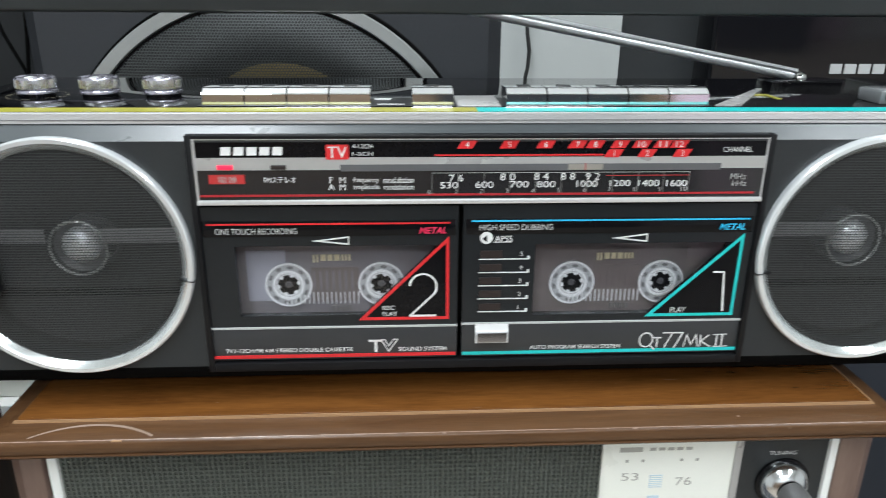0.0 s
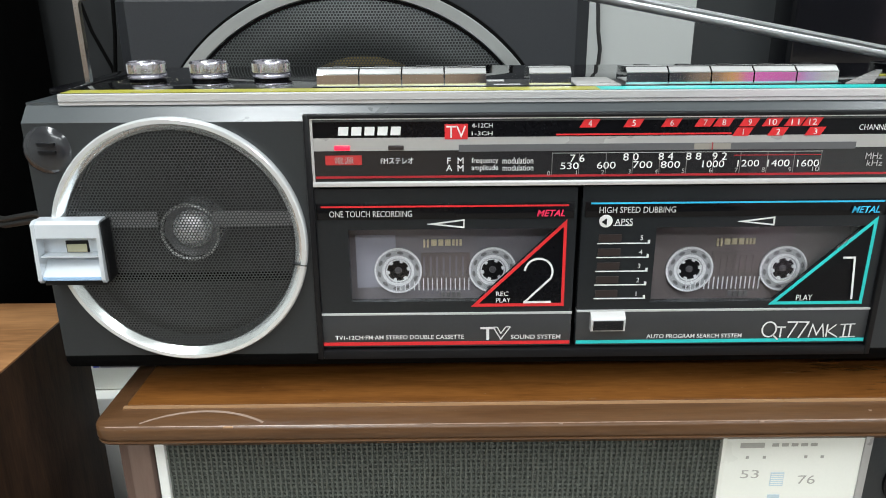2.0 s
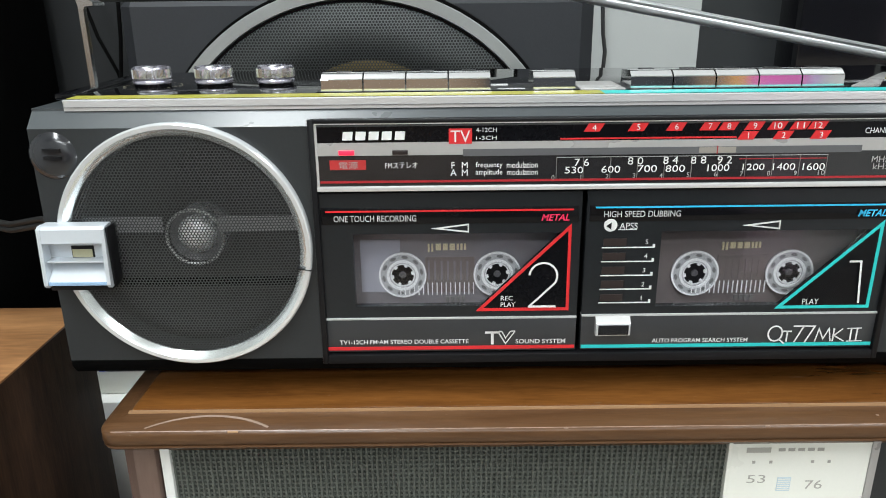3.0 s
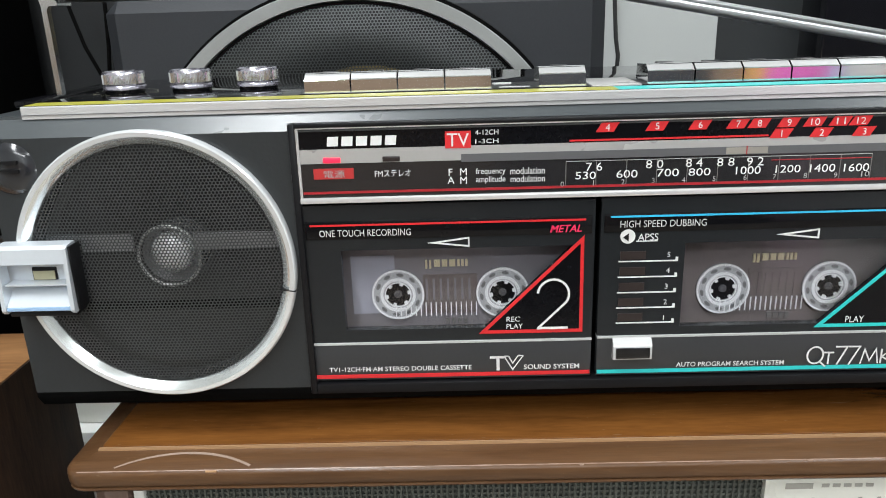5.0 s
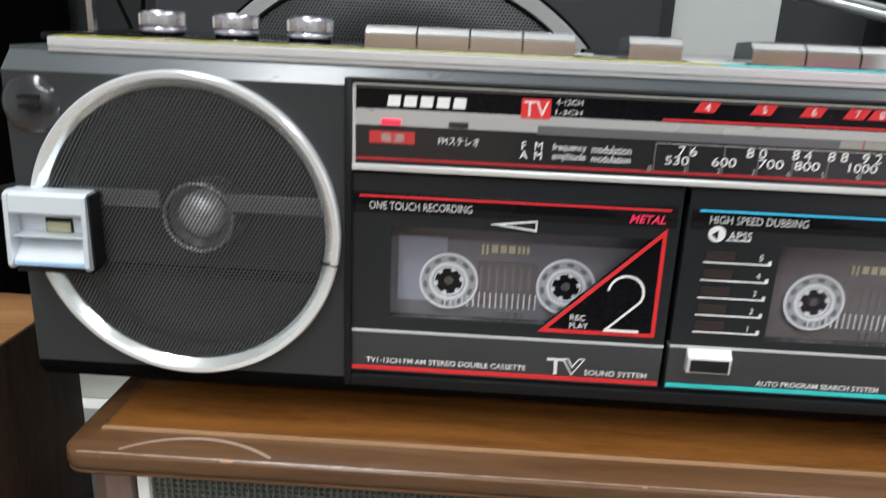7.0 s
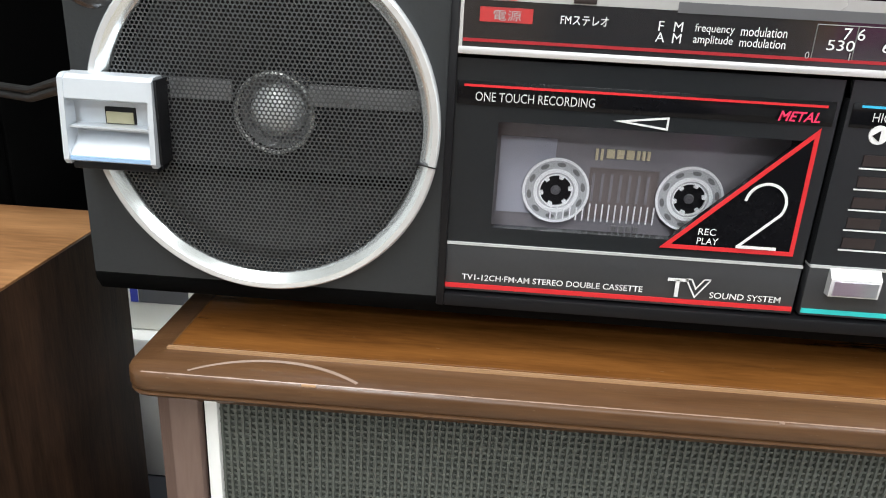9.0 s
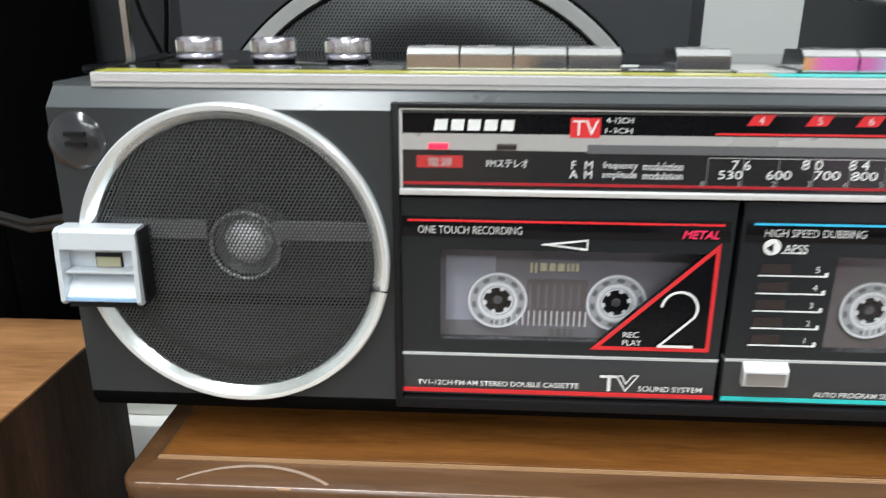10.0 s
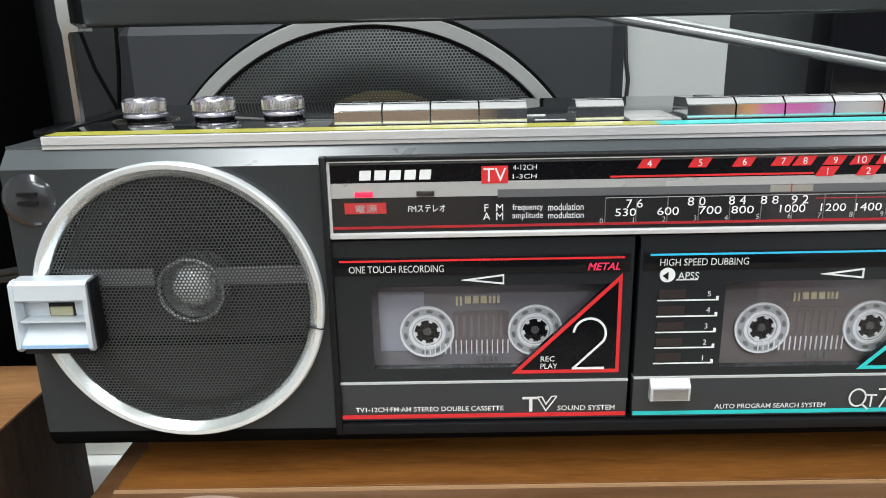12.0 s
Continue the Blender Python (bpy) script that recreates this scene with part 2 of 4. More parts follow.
# ---- building helpers ----
def box(bm, x0, x1, y0, y1, z0, z1, bevel=0.0, seg=2):
    vs = [bm.verts.new((x, y, z)) for x in (x0, x1) for y in (y0, y1) for z in (z0, z1)]
    fs = [bm.faces.new([vs[i] for i in q]) for q in ((0, 1, 3, 2), (4, 6, 7, 5), (0, 4, 5, 1), (2, 3, 7, 6), (0, 2, 6, 4), (1, 5, 7, 3))]
    if bevel:
        es = list({e for f in fs for e in f.edges})
        bmesh.ops.bevel(bm, geom=es, offset=bevel, segments=seg, affect="EDGES", profile=0.5)
    return bm


def prism(bm, pts, y0, y1):
    """A flat outline given as (x, z), with its front at y0 and its back at y1."""
    a, b = [bm.verts.new((x, y0, z)) for x, z in pts], [bm.verts.new((x, y1, z)) for x, z in pts]
    bm.faces.new(a)
    bm.faces.new(b[::-1])
    for i in range(len(pts)):
        j = (i + 1) % len(pts)
        bm.faces.new((a[i], b[i], b[j], a[j]))
    return bm


def extrude_x(bm, prof, x0, x1):
    """A profile given as (y, z), drawn along x."""
    a, b = [bm.verts.new((x0, y, z)) for y, z in prof], [bm.verts.new((x1, y, z)) for y, z in prof]
    bm.faces.new(a)
    bm.faces.new(b[::-1])
    for i in range(len(prof)):
        j = (i + 1) % len(prof)
        bm.faces.new((a[i], b[i], b[j], a[j]))
    return bm


def turned(bm, prof, centre, axis="y", n=64):
    """A profile of (radius, along) turned round an axis through centre."""
    cx, cy, cz = centre
    rings = []
    for r, h in prof:
        ring = []
        for k in range(n):
            a = 2 * math.pi * k / n
            u, v = r * math.cos(a), r * math.sin(a)
            ring.append(bm.verts.new((cx + u, cy + h, cz + v) if axis == "y" else (cx + u, cy + v, cz + h) if axis == "z" else (cx + h, cy + u, cz + v)))
        rings.append(ring)
    for p, q in zip(rings, rings[1:]):
        for k in range(n):
            j = (k + 1) % n
            bm.faces.new((p[k], p[j], q[j], q[k]))
    return bm


def tube(bm, pts, r, n=10, r1=None):
    """A round rod through points."""
    r1 = r if r1 is None else r1
    rings = []
    for i, p in enumerate(pts):
        p = Vector(p)
        d = (Vector(pts[min(i + 1, len(pts) - 1)]) - Vector(pts[max(i - 1, 0)])).normalized()
        u = d.cross(Vector((0, 0, 1)) if abs(d.z) < 0.9 else Vector((1, 0, 0))).normalized()
        v = d.cross(u)
        rr = r + (r1 - r) * i / max(1, len(pts) - 1)
        rings.append([bm.verts.new(p + rr * (math.cos(2 * math.pi * k / n) * u + math.sin(2 * math.pi * k / n) * v)) for k in range(n)])
    for p, q in zip(rings, rings[1:]):
        for k in range(n):
            j = (k + 1) % n
            bm.faces.new((p[k], p[j], q[j], q[k]))
    bm.faces.new(rings[0][::-1])
    bm.faces.new(rings[-1])
    return bm


def finish(name, bm, mat, smooth=True):
    bmesh.ops.recalc_face_normals(bm, faces=bm.faces)
    me = bpy.data.meshes.new(name)
    bm.to_mesh(me)
    bm.free()
    me.materials.append(mat)
    if smooth:
        me.polygons.foreach_set("use_smooth", [True] * len(me.polygons))
        me.set_sharp_from_angle(angle=radians(35))
    return me


def part(name, bm, mat, parent, label=""):
    ob = new(name, finish(name, bm, mat))
    ob.parent = parent
    if label:
        ob["label"] = label
    return ob


def thing(name, bm, mat, label, category, group="", kind=""):
    return tagged(new(name, finish(name, bm, mat)), label, category, group, kind)


def holder(name, at, label, category, group=""):
    """An empty at the base of a thing; its parts are built in world places and then set under it."""
    ob = new(name)
    ob.empty_display_size = 0.02
    return tagged(ob, label, category, group)


def B():
    return bmesh.new()


# ---- the room ----
def slab(name, x0, x1, y0, y1, z0, z1, mat, label, category):
    return thing(name, box(B(), x0, x1, y0, y1, z0, z1), mat, label, category, kind="structure")


slab("floor", -2.0, 2.2, -2.8, 0.56, -0.1, 0.0, floor_wood, "pale beige wooden floor of the room", "floor")
slab("ceiling", -2.0, 2.2, -2.8, 0.56, 2.4, 2.5, wall_paint, "plain white ceiling", "ceiling")
slab("wall_north", -2.0, 2.2, 0.56, 0.66, 0.0, 2.4, pillar_grey, "dark grey wall behind the television", "wall")
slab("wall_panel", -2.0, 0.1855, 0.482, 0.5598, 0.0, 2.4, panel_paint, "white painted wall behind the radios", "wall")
slab("wall_south", -2.0, 2.2, -2.9, -2.8, 1.25, 2.4, wall_paint, "plain white wall of the room", "wall")
slab("wall_south_lower", 1.5002, 2.2, -2.9, -2.8, 0.0, 1.2498, wall_paint, "plain white lower part of the wall", "wall")
slab("wainscot", -2.0, 1.50, -2.9, -2.79, 0.0, 1.2498, panel_brown, "brown wooden lower part of the wall", "wall")
slab("wall_west", -2.1, -2.0, -2.8, 0.56, 0.0, 2.4, room_paint, "plain beige wall of the room", "wall")
slab("wall_east", 2.2, 2.3, -2.8, 0.56, 0.0, 2.4, room_paint, "plain beige wall of the room", "wall")

# Unseen sheet, added to give the television front its red reflection.
thing("red_reflection_sheet", box(B(), 1.72, 2.19, -2.7895, -2.770, 0.86, 1.06, 0.004), reflected_red, "unseen dark red sheet on the wall, added for the television's reflection", "banner")

# Unseen cabinet shapes, added so that dial and keys reflect something dark.
lc = holder("low_dark_block", (0.98, -2.6, 0), "unseen low dark block added for dark reflections in the dial", "cabinet")
part("carcass", box(B(), 0.86, 1.10, -2.78, -2.42, 0.06, 0.60, 0.003), case_slate, lc)
part("plinth", box(B(), 0.87, 1.09, -2.77, -2.45, 0.0, 0.06), deep_black, lc)
part("door", box(B(), 0.864, 1.096, -2.4198, -2.402, 0.07, 0.59, 0.002), case_slate, lc)
tc = holder("tall_dark_block", (0.47, -2.6, 0), "unseen tall dark block added for dark reflections in the keys", "cabinet")
part("carcass", box(B(), 0.10, 0.855, -2.78, -2.42, 0.06, 1.10, 0.003), case_slate, tc)
part("plinth", box(B(), 0.12, 0.835, -2.77, -2.45, 0.0, 0.06), deep_black, tc)
for x0, x1 in ((0.104, 0.476), (0.478, 0.851)):
    part("door", box(B(), x0, x1, -2.4198, -2.402, 0.07, 1.09, 0.002), case_slate, tc)
pb = holder("display_board", (1.3, -2.78, 0), "bright pink display board with orange and lilac edges on the wall", "board")
for x0, x1, m, na in ((1.12, 1.195, orange_paint, "orange_strip"), (1.195, 1.44, pink_paint, "pink_panel"), (1.44, 1.499, lilac_paint, "lilac_strip")):
    part(na, box(B(), x0, x1 - 0.001, -2.7895, -2.765, 0.93, 1.15, 0.003), m, pb)
part("lower_panel", box(B(), 1.12, 1.498, -2.7895, -2.765, 0.0, 0.929, 0.003), pale_pink, pb, "pale pink lower panel")

SHELF = 0.84
sb = holder("sideboard", (0, 0, 0), "long dark sideboard carrying the radios", "sideboard")
part("worktop", box(B(), -1.0, 1.1, -0.10, 0.54, SHELF - 0.03, SHELF, 0.003), case_slate, sb)
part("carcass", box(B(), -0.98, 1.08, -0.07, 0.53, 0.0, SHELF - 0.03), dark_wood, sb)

# ---- wooden table radio under the boombox ----
radio = holder("table_radio", (0, 0, SHELF), "old brown wooden table radio with cream dial", "radio")
WL, WR, WF = -0.2174, 0.1787, -0.0115
prof = [(0.0, 1.0), (0.0010, 0.9995), (0.0060, 0.9991), (0.0126, 0.9985), (0.0134, 0.9981), (0.0139, 0.9975), (0.0141, 0.9968), (0.0141, 0.9950), (0.0141, 0.9930), (0.0138, 0.9923), (0.0129, 0.9919), (0.0129, 0.9915), (0.0135, 0.9912), (0.0137, 0.9906), (0.0132, 0.9898), (0.0116, 0.9890), (0.0085, 0.9880), (0.0040, 0.9860), (-0.0005, 0.9800)]


def board(bm):
    """Moulded top: the edge profile carried round the front, the sides and the back."""
    loops = []
    for o, z in prof:
        s = o * 0.68
        r = 0.0006 + max(0.0, o) * 0.55
        loop = []
        for cx, cy, a0 in ((WL - s + r, WF - o + r, 180), (WR + s - r, WF - o + r, 270), (WR + s - r, 0.165 + o - r, 0), (WL - s + r, 0.165 + o - r, 90)):
            loop += [bm.verts.new((cx + r * math.cos(radians(a0 + 18 * k)), cy + r * math.sin(radians(a0 + 18 * k)), z)) for k in range(6)]
        loops.append(loop)
    for p, q in zip(loops, loops[1:]):
        for k in range(len(p)):
            j = (k + 1) % len(p)
            bm.faces.new((p[k], p[j], q[j], q[k]))
    bm.faces.new(loops[0])
    bm.faces.new(loops[-1][::-1])
    return bm


part("moulded_top", board(B()), moulding_wood, radio, "glossy brown moulded edge of the top")
part("top_panel", box(B(), WL + 0.0012, WR - 0.0012, WF + 0.0012, 0.163, 0.9990, 1.0009, 0.0005), board_wood, radio, "amber brown wooden top board")
bm = B()
for q in ((WL, WR, WF + 0.0003, WF + 0.0009), (WL, WR, WF - 0.0006, WF - 0.0003), (WR - 0.0005, WR, WF + 0.0010, 0.163)):
    box(bm, q[0], q[1], q[2], q[3], 0.9994, 1.0005)
part("inlay_line", bm, inlay, radio, "thin paler line round the top board")


def along(o):
    """Height of the moulded edge at a distance o in front of the board."""
    for (a, za), (b, zb) in zip(prof, prof[1:]):
        if a <= o <= b:
            return za + (zb - za) * (o - a) / (b - a)
    return prof[0][1]


rnd = random.Random(5)
bm = B()
last = None
for i in range(161):
    x = WL - 0.003 + (WR - WL + 0.006) * i / 160
    w = 0.00012 + 0.00012 * rnd.random()
    o = 0.01300 + 0.00003 * rnd.random()
    row = [bm.verts.new((x, WF - q, along(q) + 0.00012)) for q in (o - w, o, o + w)]
    if last:
        for a in (0, 1):
            bm.faces.new((last[a], last[a + 1], row[a + 1], row[a]))
    last = row
part("worn_edge", bm, worn_wood, radio, "pale worn edge of the varnish")
# Pale arc of light off the speaker ring, laid on as a coloured strip.
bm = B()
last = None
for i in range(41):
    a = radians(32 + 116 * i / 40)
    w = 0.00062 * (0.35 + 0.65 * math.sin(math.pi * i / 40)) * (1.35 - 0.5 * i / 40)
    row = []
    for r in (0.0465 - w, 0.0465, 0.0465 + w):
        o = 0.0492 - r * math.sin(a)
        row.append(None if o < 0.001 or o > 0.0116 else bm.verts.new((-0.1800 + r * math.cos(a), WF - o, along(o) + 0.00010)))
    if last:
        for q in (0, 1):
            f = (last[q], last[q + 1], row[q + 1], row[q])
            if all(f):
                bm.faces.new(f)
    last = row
part("caustic_arc", bm, caustic_arc, radio, "pale curved arc of light painted on the varnish")
for x, o, r, m in ((-0.1680, 0.0133, 0.0022, inlay), (-0.0260, 0.0131, 0.0008, worn_wood), (0.1100, 0.0070, 0.0006, worn_wood), (0.0600, 0.0132, 0.0010, worn_wood)):
    part("varnish_chip", box(B(), x - r, x + r, WF - o - 0.0005, WF - o + 0.0004, along(o) - 0.0004, along(o) + 0.00022, 0.0001), m, radio)
part("cabinet", box(B(), -0.2235, 0.1850, -0.0030, 0.16, SHELF, 0.9830), moulding_wood, radio)
RF = -0.0108


def post(x0, x1, out):
    """An upright corner post: chamfered on its outer side, rounded on the inner one."""
    c = x0 if out < 0 else x1
    d = x1 if out < 0 else x0
    plan = [(c, 0.003), (c, RF + 0.0035), (c - 0.0058 * out, RF - 0.0012), (c - 0.0064 * out, RF - 0.0015), (d + 0.0022 * out, RF - 0.0015), (d + 0.0008 * out, RF - 0.0010), (d, RF + 0.0006), (d, 0.003)]
    bm = B()
    lo, hi = [bm.verts.new((x, y, SHELF)) for x, y in plan], [bm.verts.new((x, y, 0.9830)) for x, y in plan]
    bm.faces.new(lo)
    bm.faces.new(hi[::-1])
    for i in range(len(plan)):
        j = (i + 1) % len(plan)
        bm.faces.new((lo[i], lo[j], hi[j], hi[i]))
    return bm


for x0, x1, out in ((-0.2244, -0.2081, -1), (0.1663, 0.1857, 1)):
    part("corner_post", post(x0, x1, out), post_wood, radio)
part("shadow_gap", box(B(), -0.2081, -0.2066, RF + 0.0020, 0.003, SHELF, 0.9830), deep_black, radio)
for x0, x1 in ((-0.2066, -0.2022), (0.1624, 0.1662)):
    part("white_trim", box(B(), x0, x1, RF - 0.0010, 0.003, SHELF + 0.006, 0.9830, 0.0004), white_paint, radio, "white plastic edging strip")
cloth = part("speaker_cloth", box(B(), -0.2022, 0.0505, RF + 0.0022, 0.003, SHELF + 0.006, 0.9830), cloth_dark, radio, "black green woven speaker cloth")
rnd = random.Random(11)
bm, knots = B(), B()
for i in range(106):
    x = -0.2016 + i * 0.00238
    w = 0.00135 + 0.0004 * rnd.random()
    q = None
    for k in range(18):
        z = 0.9000 + k * 0.00488
        o = 0.00016 * (rnd.random() - 0.5)
        row = [bm.verts.new((x + o + u, y, z)) for u, y in ((-w / 2, RF + 0.0020), (-w / 4, RF + 0.0009), (w / 4, RF + 0.0009), (w / 2, RF + 0.0020))]
        if q:
            for e in range(3):
                bm.faces.new((q[e], q[e + 1], row[e + 1], row[e]))
        q = row
for j in range(35):
    z = 0.9005 + j * 0.00238
    box(bm, -0.2022, 0.0505, RF + 0.0014, RF + 0.0021, z, z + 0.0007 + 0.0003 * rnd.random())
    for i in range(106):
        if (i + j) % 2 == 0 and rnd.random() < 0.8:
            x, h = -0.2016 + i * 0.00238 + 0.0003 * (rnd.random() - 0.5), 0.0003 + 0.00022 * rnd.random()
            box(knots, x - 0.00055, x + 0.00055, RF + 0.0008, RF + 0.0013, z + 0.0004 - h, z + 0.0004 + h)
tagged(part("knot_layer", knots, thread_pale, cloth), kind="stuff")
tagged(part("weave", bm, cloth_thread, cloth), kind="stuff")
dial_r = part("dial_glass", box(B(), 0.0524, 0.1190, RF - 0.0004, 0.003, SHELF + 0.006, 0.9830, 0.0005), cream, radio, "cream tuning dial with faded numerals")
part("knob_panel", box(B(), 0.1191, 0.1623, RF + 0.0010, 0.003, SHELF + 0.006, 0.9830), case_grey, radio, "dark grey control panel")
part("dial_bevel", extrude_x(B(), [(RF + 0.0002, SHELF + 0.006), (RF - 0.0012, SHELF + 0.006), (RF - 0.0012, 0.9830), (RF + 0.0002, 0.9830)], 0.1155, 0.1189), band_grey, radio, "silver grey edge strip of the dial")
part("dial_edge", box(B(), 0.0506, 0.0523, RF - 0.0010, 0.003, SHELF + 0.006, 0.9830), cream, radio)
tk = part("tuning_knob", turned(B(), [(0.0062, -0.0078), (0.0074, -0.0074), (0.0098, -0.0056), (0.0114, -0.0036), (0.0119, -0.0022), (0.0119, 0.0)], (0.1420, RF, 0.9555), n=48), satin, radio, "chrome tuning knob")
part("knob_shaft", turned(B(), [(0.0001, -0.0280), (0.0055, -0.0280), (0.0063, -0.0270), (0.0067, -0.0130), (0.0066, -0.0090)], (0.1420, RF, 0.9555), n=48), shaft_metal, tk, "knurled grey metal knob shaft")
part("shaft_cap", turned(B(), [(0.0001, -0.0284), (0.0050, -0.0284), (0.0056, -0.0279)], (0.1420, RF, 0.9555), n=40), satin, tk)
part("knob_skirt", turned(B(), [(0.0118, -0.0004), (0.0134, -0.0004), (0.0134, 0.0012)], (0.1420, RF, 0.9555), n=40), gloss_black, tk)

# ---- oak-topped box on the other side ----
sidebox = holder("wooden_box", (-0.4, 0, SHELF), "oak-topped wooden cabinet, shadow put into its dark side", "cabinet")
part("top", box(B(), -0.62, -0.2700, -0.0330, 0.0680, 1.0156, 1.0168, 0.0003), desk_wood, sidebox, "light brown oak veneer top")
# This face lies in shadow, which its dark colour carries.
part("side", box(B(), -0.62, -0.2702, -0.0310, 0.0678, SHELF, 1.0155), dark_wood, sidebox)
part("front", box(B(), -0.62, -0.2701, -0.0330, -0.0311, SHELF, 1.0155), desk_wood, sidebox)

# ---- white box behind the radios ----
wb = holder("white_box", (0, 0, SHELF), "white cardboard box behind the wooden radio", "box")
part("carton", box(B(), -0.345, -0.226, 0.120, 0.205, SHELF, 0.928, 0.002), white_paint, wb)
cb = holder("cream_box", (0, 0, 0.928), "cream cardboard box on the white one", "box")
part("carton", box(B(), -0.340, -0.226, 0.130, 0.204, 0.928, 0.968, 0.002), cream, cb)
part("blue_label", box(B(), -0.3015, -0.2975, 0.1296, 0.1310, 0.9450, 0.9590), label_blue, cb)
part("grey_label", box(B(), -0.2970, -0.2700, 0.1296, 0.1310, 0.9450, 0.9660), slot_grey, cb)

# ---- big loudspeaker behind ----
spk = holder("loudspeaker", (-0.125, 0.3, SHELF), "large dark grey loudspeaker with silver ringed woofer", "loudspeaker")
SX, SZ, SY = -0.1343, 1.0340, 0.2185
part("enclosure", box(B(), -0.2945, 0.0266, SY, 0.46, SHELF, 1.1785, 0.0100, 1), cabinet_grey, spk)
part("woofer_ring", turned(B(), [(0.1466, 0.0), (0.1466, -0.0076), (0.1460, -0.0082), (0.1386, -0.0082), (0.1378, -0.0070), (0.1378, 0.0)], (SX, SY, SZ), n=160), woofer_silver, spk, "brushed silver woofer ring")


def perforated(bm_verts, bm_faces, cx, cz, R, pitch, hole, shape, zmin=-9):
    """Sheet metal with round holes in staggered rows; shape(r) gives its place along y."""
    row = pitch * math.sqrt(3) / 2
    nz = int(R / row) + 1
    for j in range(-nz, nz + 1):
        z = j * row
        nx = int(R / pitch) + 1
        for i in range(-nx, nx + 1):
            x = (i + (j % 2) * 0.5) * pitch
            if math.hypot(x, z) > R or cz + z < zmin:
                continue
            k0 = len(bm_verts)
            for s, rr in ((0, pitch / math.sqrt(3)), (1, hole)):
                for k in range(6):
                    a = math.pi / 6 + k * math.pi / 3
                    px, pz = x + rr * math.cos(a), z + rr * math.sin(a)
                    bm_verts.append((cx + px, shape(math.hypot(px, pz)), cz + pz))
            for k in range(6):
                q = (k + 1) % 6
                bm_faces.append((k0 + k, k0 + q, k0 + 6 + q, k0 + 6 + k))


def sheet(name, cx, cz, R, pitch, hole, shape, mat, parent, label, zmin=-9):
    vs, fs = [], []
    perforated(vs, fs, cx, cz, R, pitch, hole, shape, zmin)
    me = bpy.data.meshes.new(name)
    me.from_pydata(vs, [], fs)
    me.materials.append(mat)
    me.polygons.foreach_set("use_smooth", [True] * len(fs))
    ob = new(name, me)
    ob.parent = parent
    ob["label"] = label
    return ob


sheet("woofer_grille", SX, SZ, 0.1362, 0.0021, 0.00084, lambda r: SY - 0.004 - 0.0075 * math.exp(-((r - 0.112) / 0.026) ** 2), mesh_grey, spk, "perforated grey metal woofer grille", zmin=1.07)
# Shadow line outside the silver ring, put in as a thin black ring.
part("rim_shadow", turned(B(), [(0.1492, 0.0), (0.1488, -0.0040), (0.1467, -0.0044), (0.1467, 0.0)], (SX, SY, SZ), n=160), deep_black, spk, "black ring standing in for the shadow round the woofer ring")
part("gasket", turned(B(), [(0.1380, -0.0060), (0.1374, -0.0074), (0.1360, -0.0074), (0.1352, -0.0050), (0.1352, -0.0006)], (SX, SY, SZ), n=128), deep_black, spk, "black rubber gasket inside the ring")
part("woofer_cone", turned(B(), [(0.1378, -0.0008), (0.128, -0.0005), (0.120, -0.0014), (0.0001, -0.0004)], (SX, SY, SZ), n=96), cone_black, spk)
part("cone_centre", turned(B(), [(0.0001, -0.0040), (0.03, -0.0036), (0.05, -0.0028), (0.0640, -0.0012)], (-0.1268, SY, 1.0690), n=96), cone_tan, spk, "tan woofer centre seen through the grille")

# ---- things further back ----
tv = holder("television", (0.6, 0.45, SHELF), "black flat television with glossy front", "television")
part("bezel", box(B(), 0.2720, 1.00, 0.45, 0.50, 1.060, 1.70, 0.004), tv_black, tv)
part("stand", box(B(), 0.60, 0.80, 0.40, 0.53, SHELF, SHELF + 0.015, 0.003), tv_black, tv)
part("neck", box(B(), 0.67, 0.73, 0.455, 0.48, SHELF + 0.014, 1.07), tv_black, tv)
for i in range(4):
    x = 0.3971 + i * 0.0152
    part("brand_mark", box(B(), x, x + 0.0125, 0.4488, 0.4499, 1.0990, 1.1089), silver_paint, tv)
slab("dark_panel", -0.45, -0.2985, 0.30, 0.34, SHELF, 1.9, panel_dark, "dark grey panel beside the loudspeaker", "panel")
bc = holder("black_cabinet", (-0.7, 0.2, SHELF), "tall cabinet, the shade it stands in put into its black", "cabinet")
# Near-zero black with hardly any gloss puts the dark void's shade into colour.
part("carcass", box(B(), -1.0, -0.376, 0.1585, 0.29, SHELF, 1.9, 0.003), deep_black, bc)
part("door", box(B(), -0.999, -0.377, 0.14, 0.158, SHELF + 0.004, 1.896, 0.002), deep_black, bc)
thing("hanging_cable", tube(B(), [(-0.340, 0.262, 1.20), (-0.3335, 0.261, 1.172), (-0.3270, 0.260, 1.148), (-0.3160, 0.260, 1.122), (-0.310, 0.260, 1.09), (-0.310, 0.26, SHELF)], 0.0013), deep_black, "thin black cable hanging behind the radio", "cable", "cables behind the radio")
thing("hanging_cable", tube(B(), [(-0.3085, 0.262, 1.20), (-0.3092, 0.261, 1.17), (-0.3105, 0.260, 1.147), (-0.3140, 0.259, 1.118), (-0.315, 0.259, 1.09), (-0.315, 0.259, SHELF)], 0.0014), deep_black, "thin black cable hanging behind the radio", "cable", "cables behind the radio")
thing("wall_cable", tube(B(), [(0.082, 0.472, 1.26), (0.083, 0.471, 1.17), (0.0852, 0.470, 1.136), (0.0878, 0.469, 1.119), (0.0868, 0.469, 1.102), (0.0832, 0.470, 1.085), (0.080, 0.47, SHELF)], 0.0020), cable_black, "black cable hanging in front of the wall", "cable")

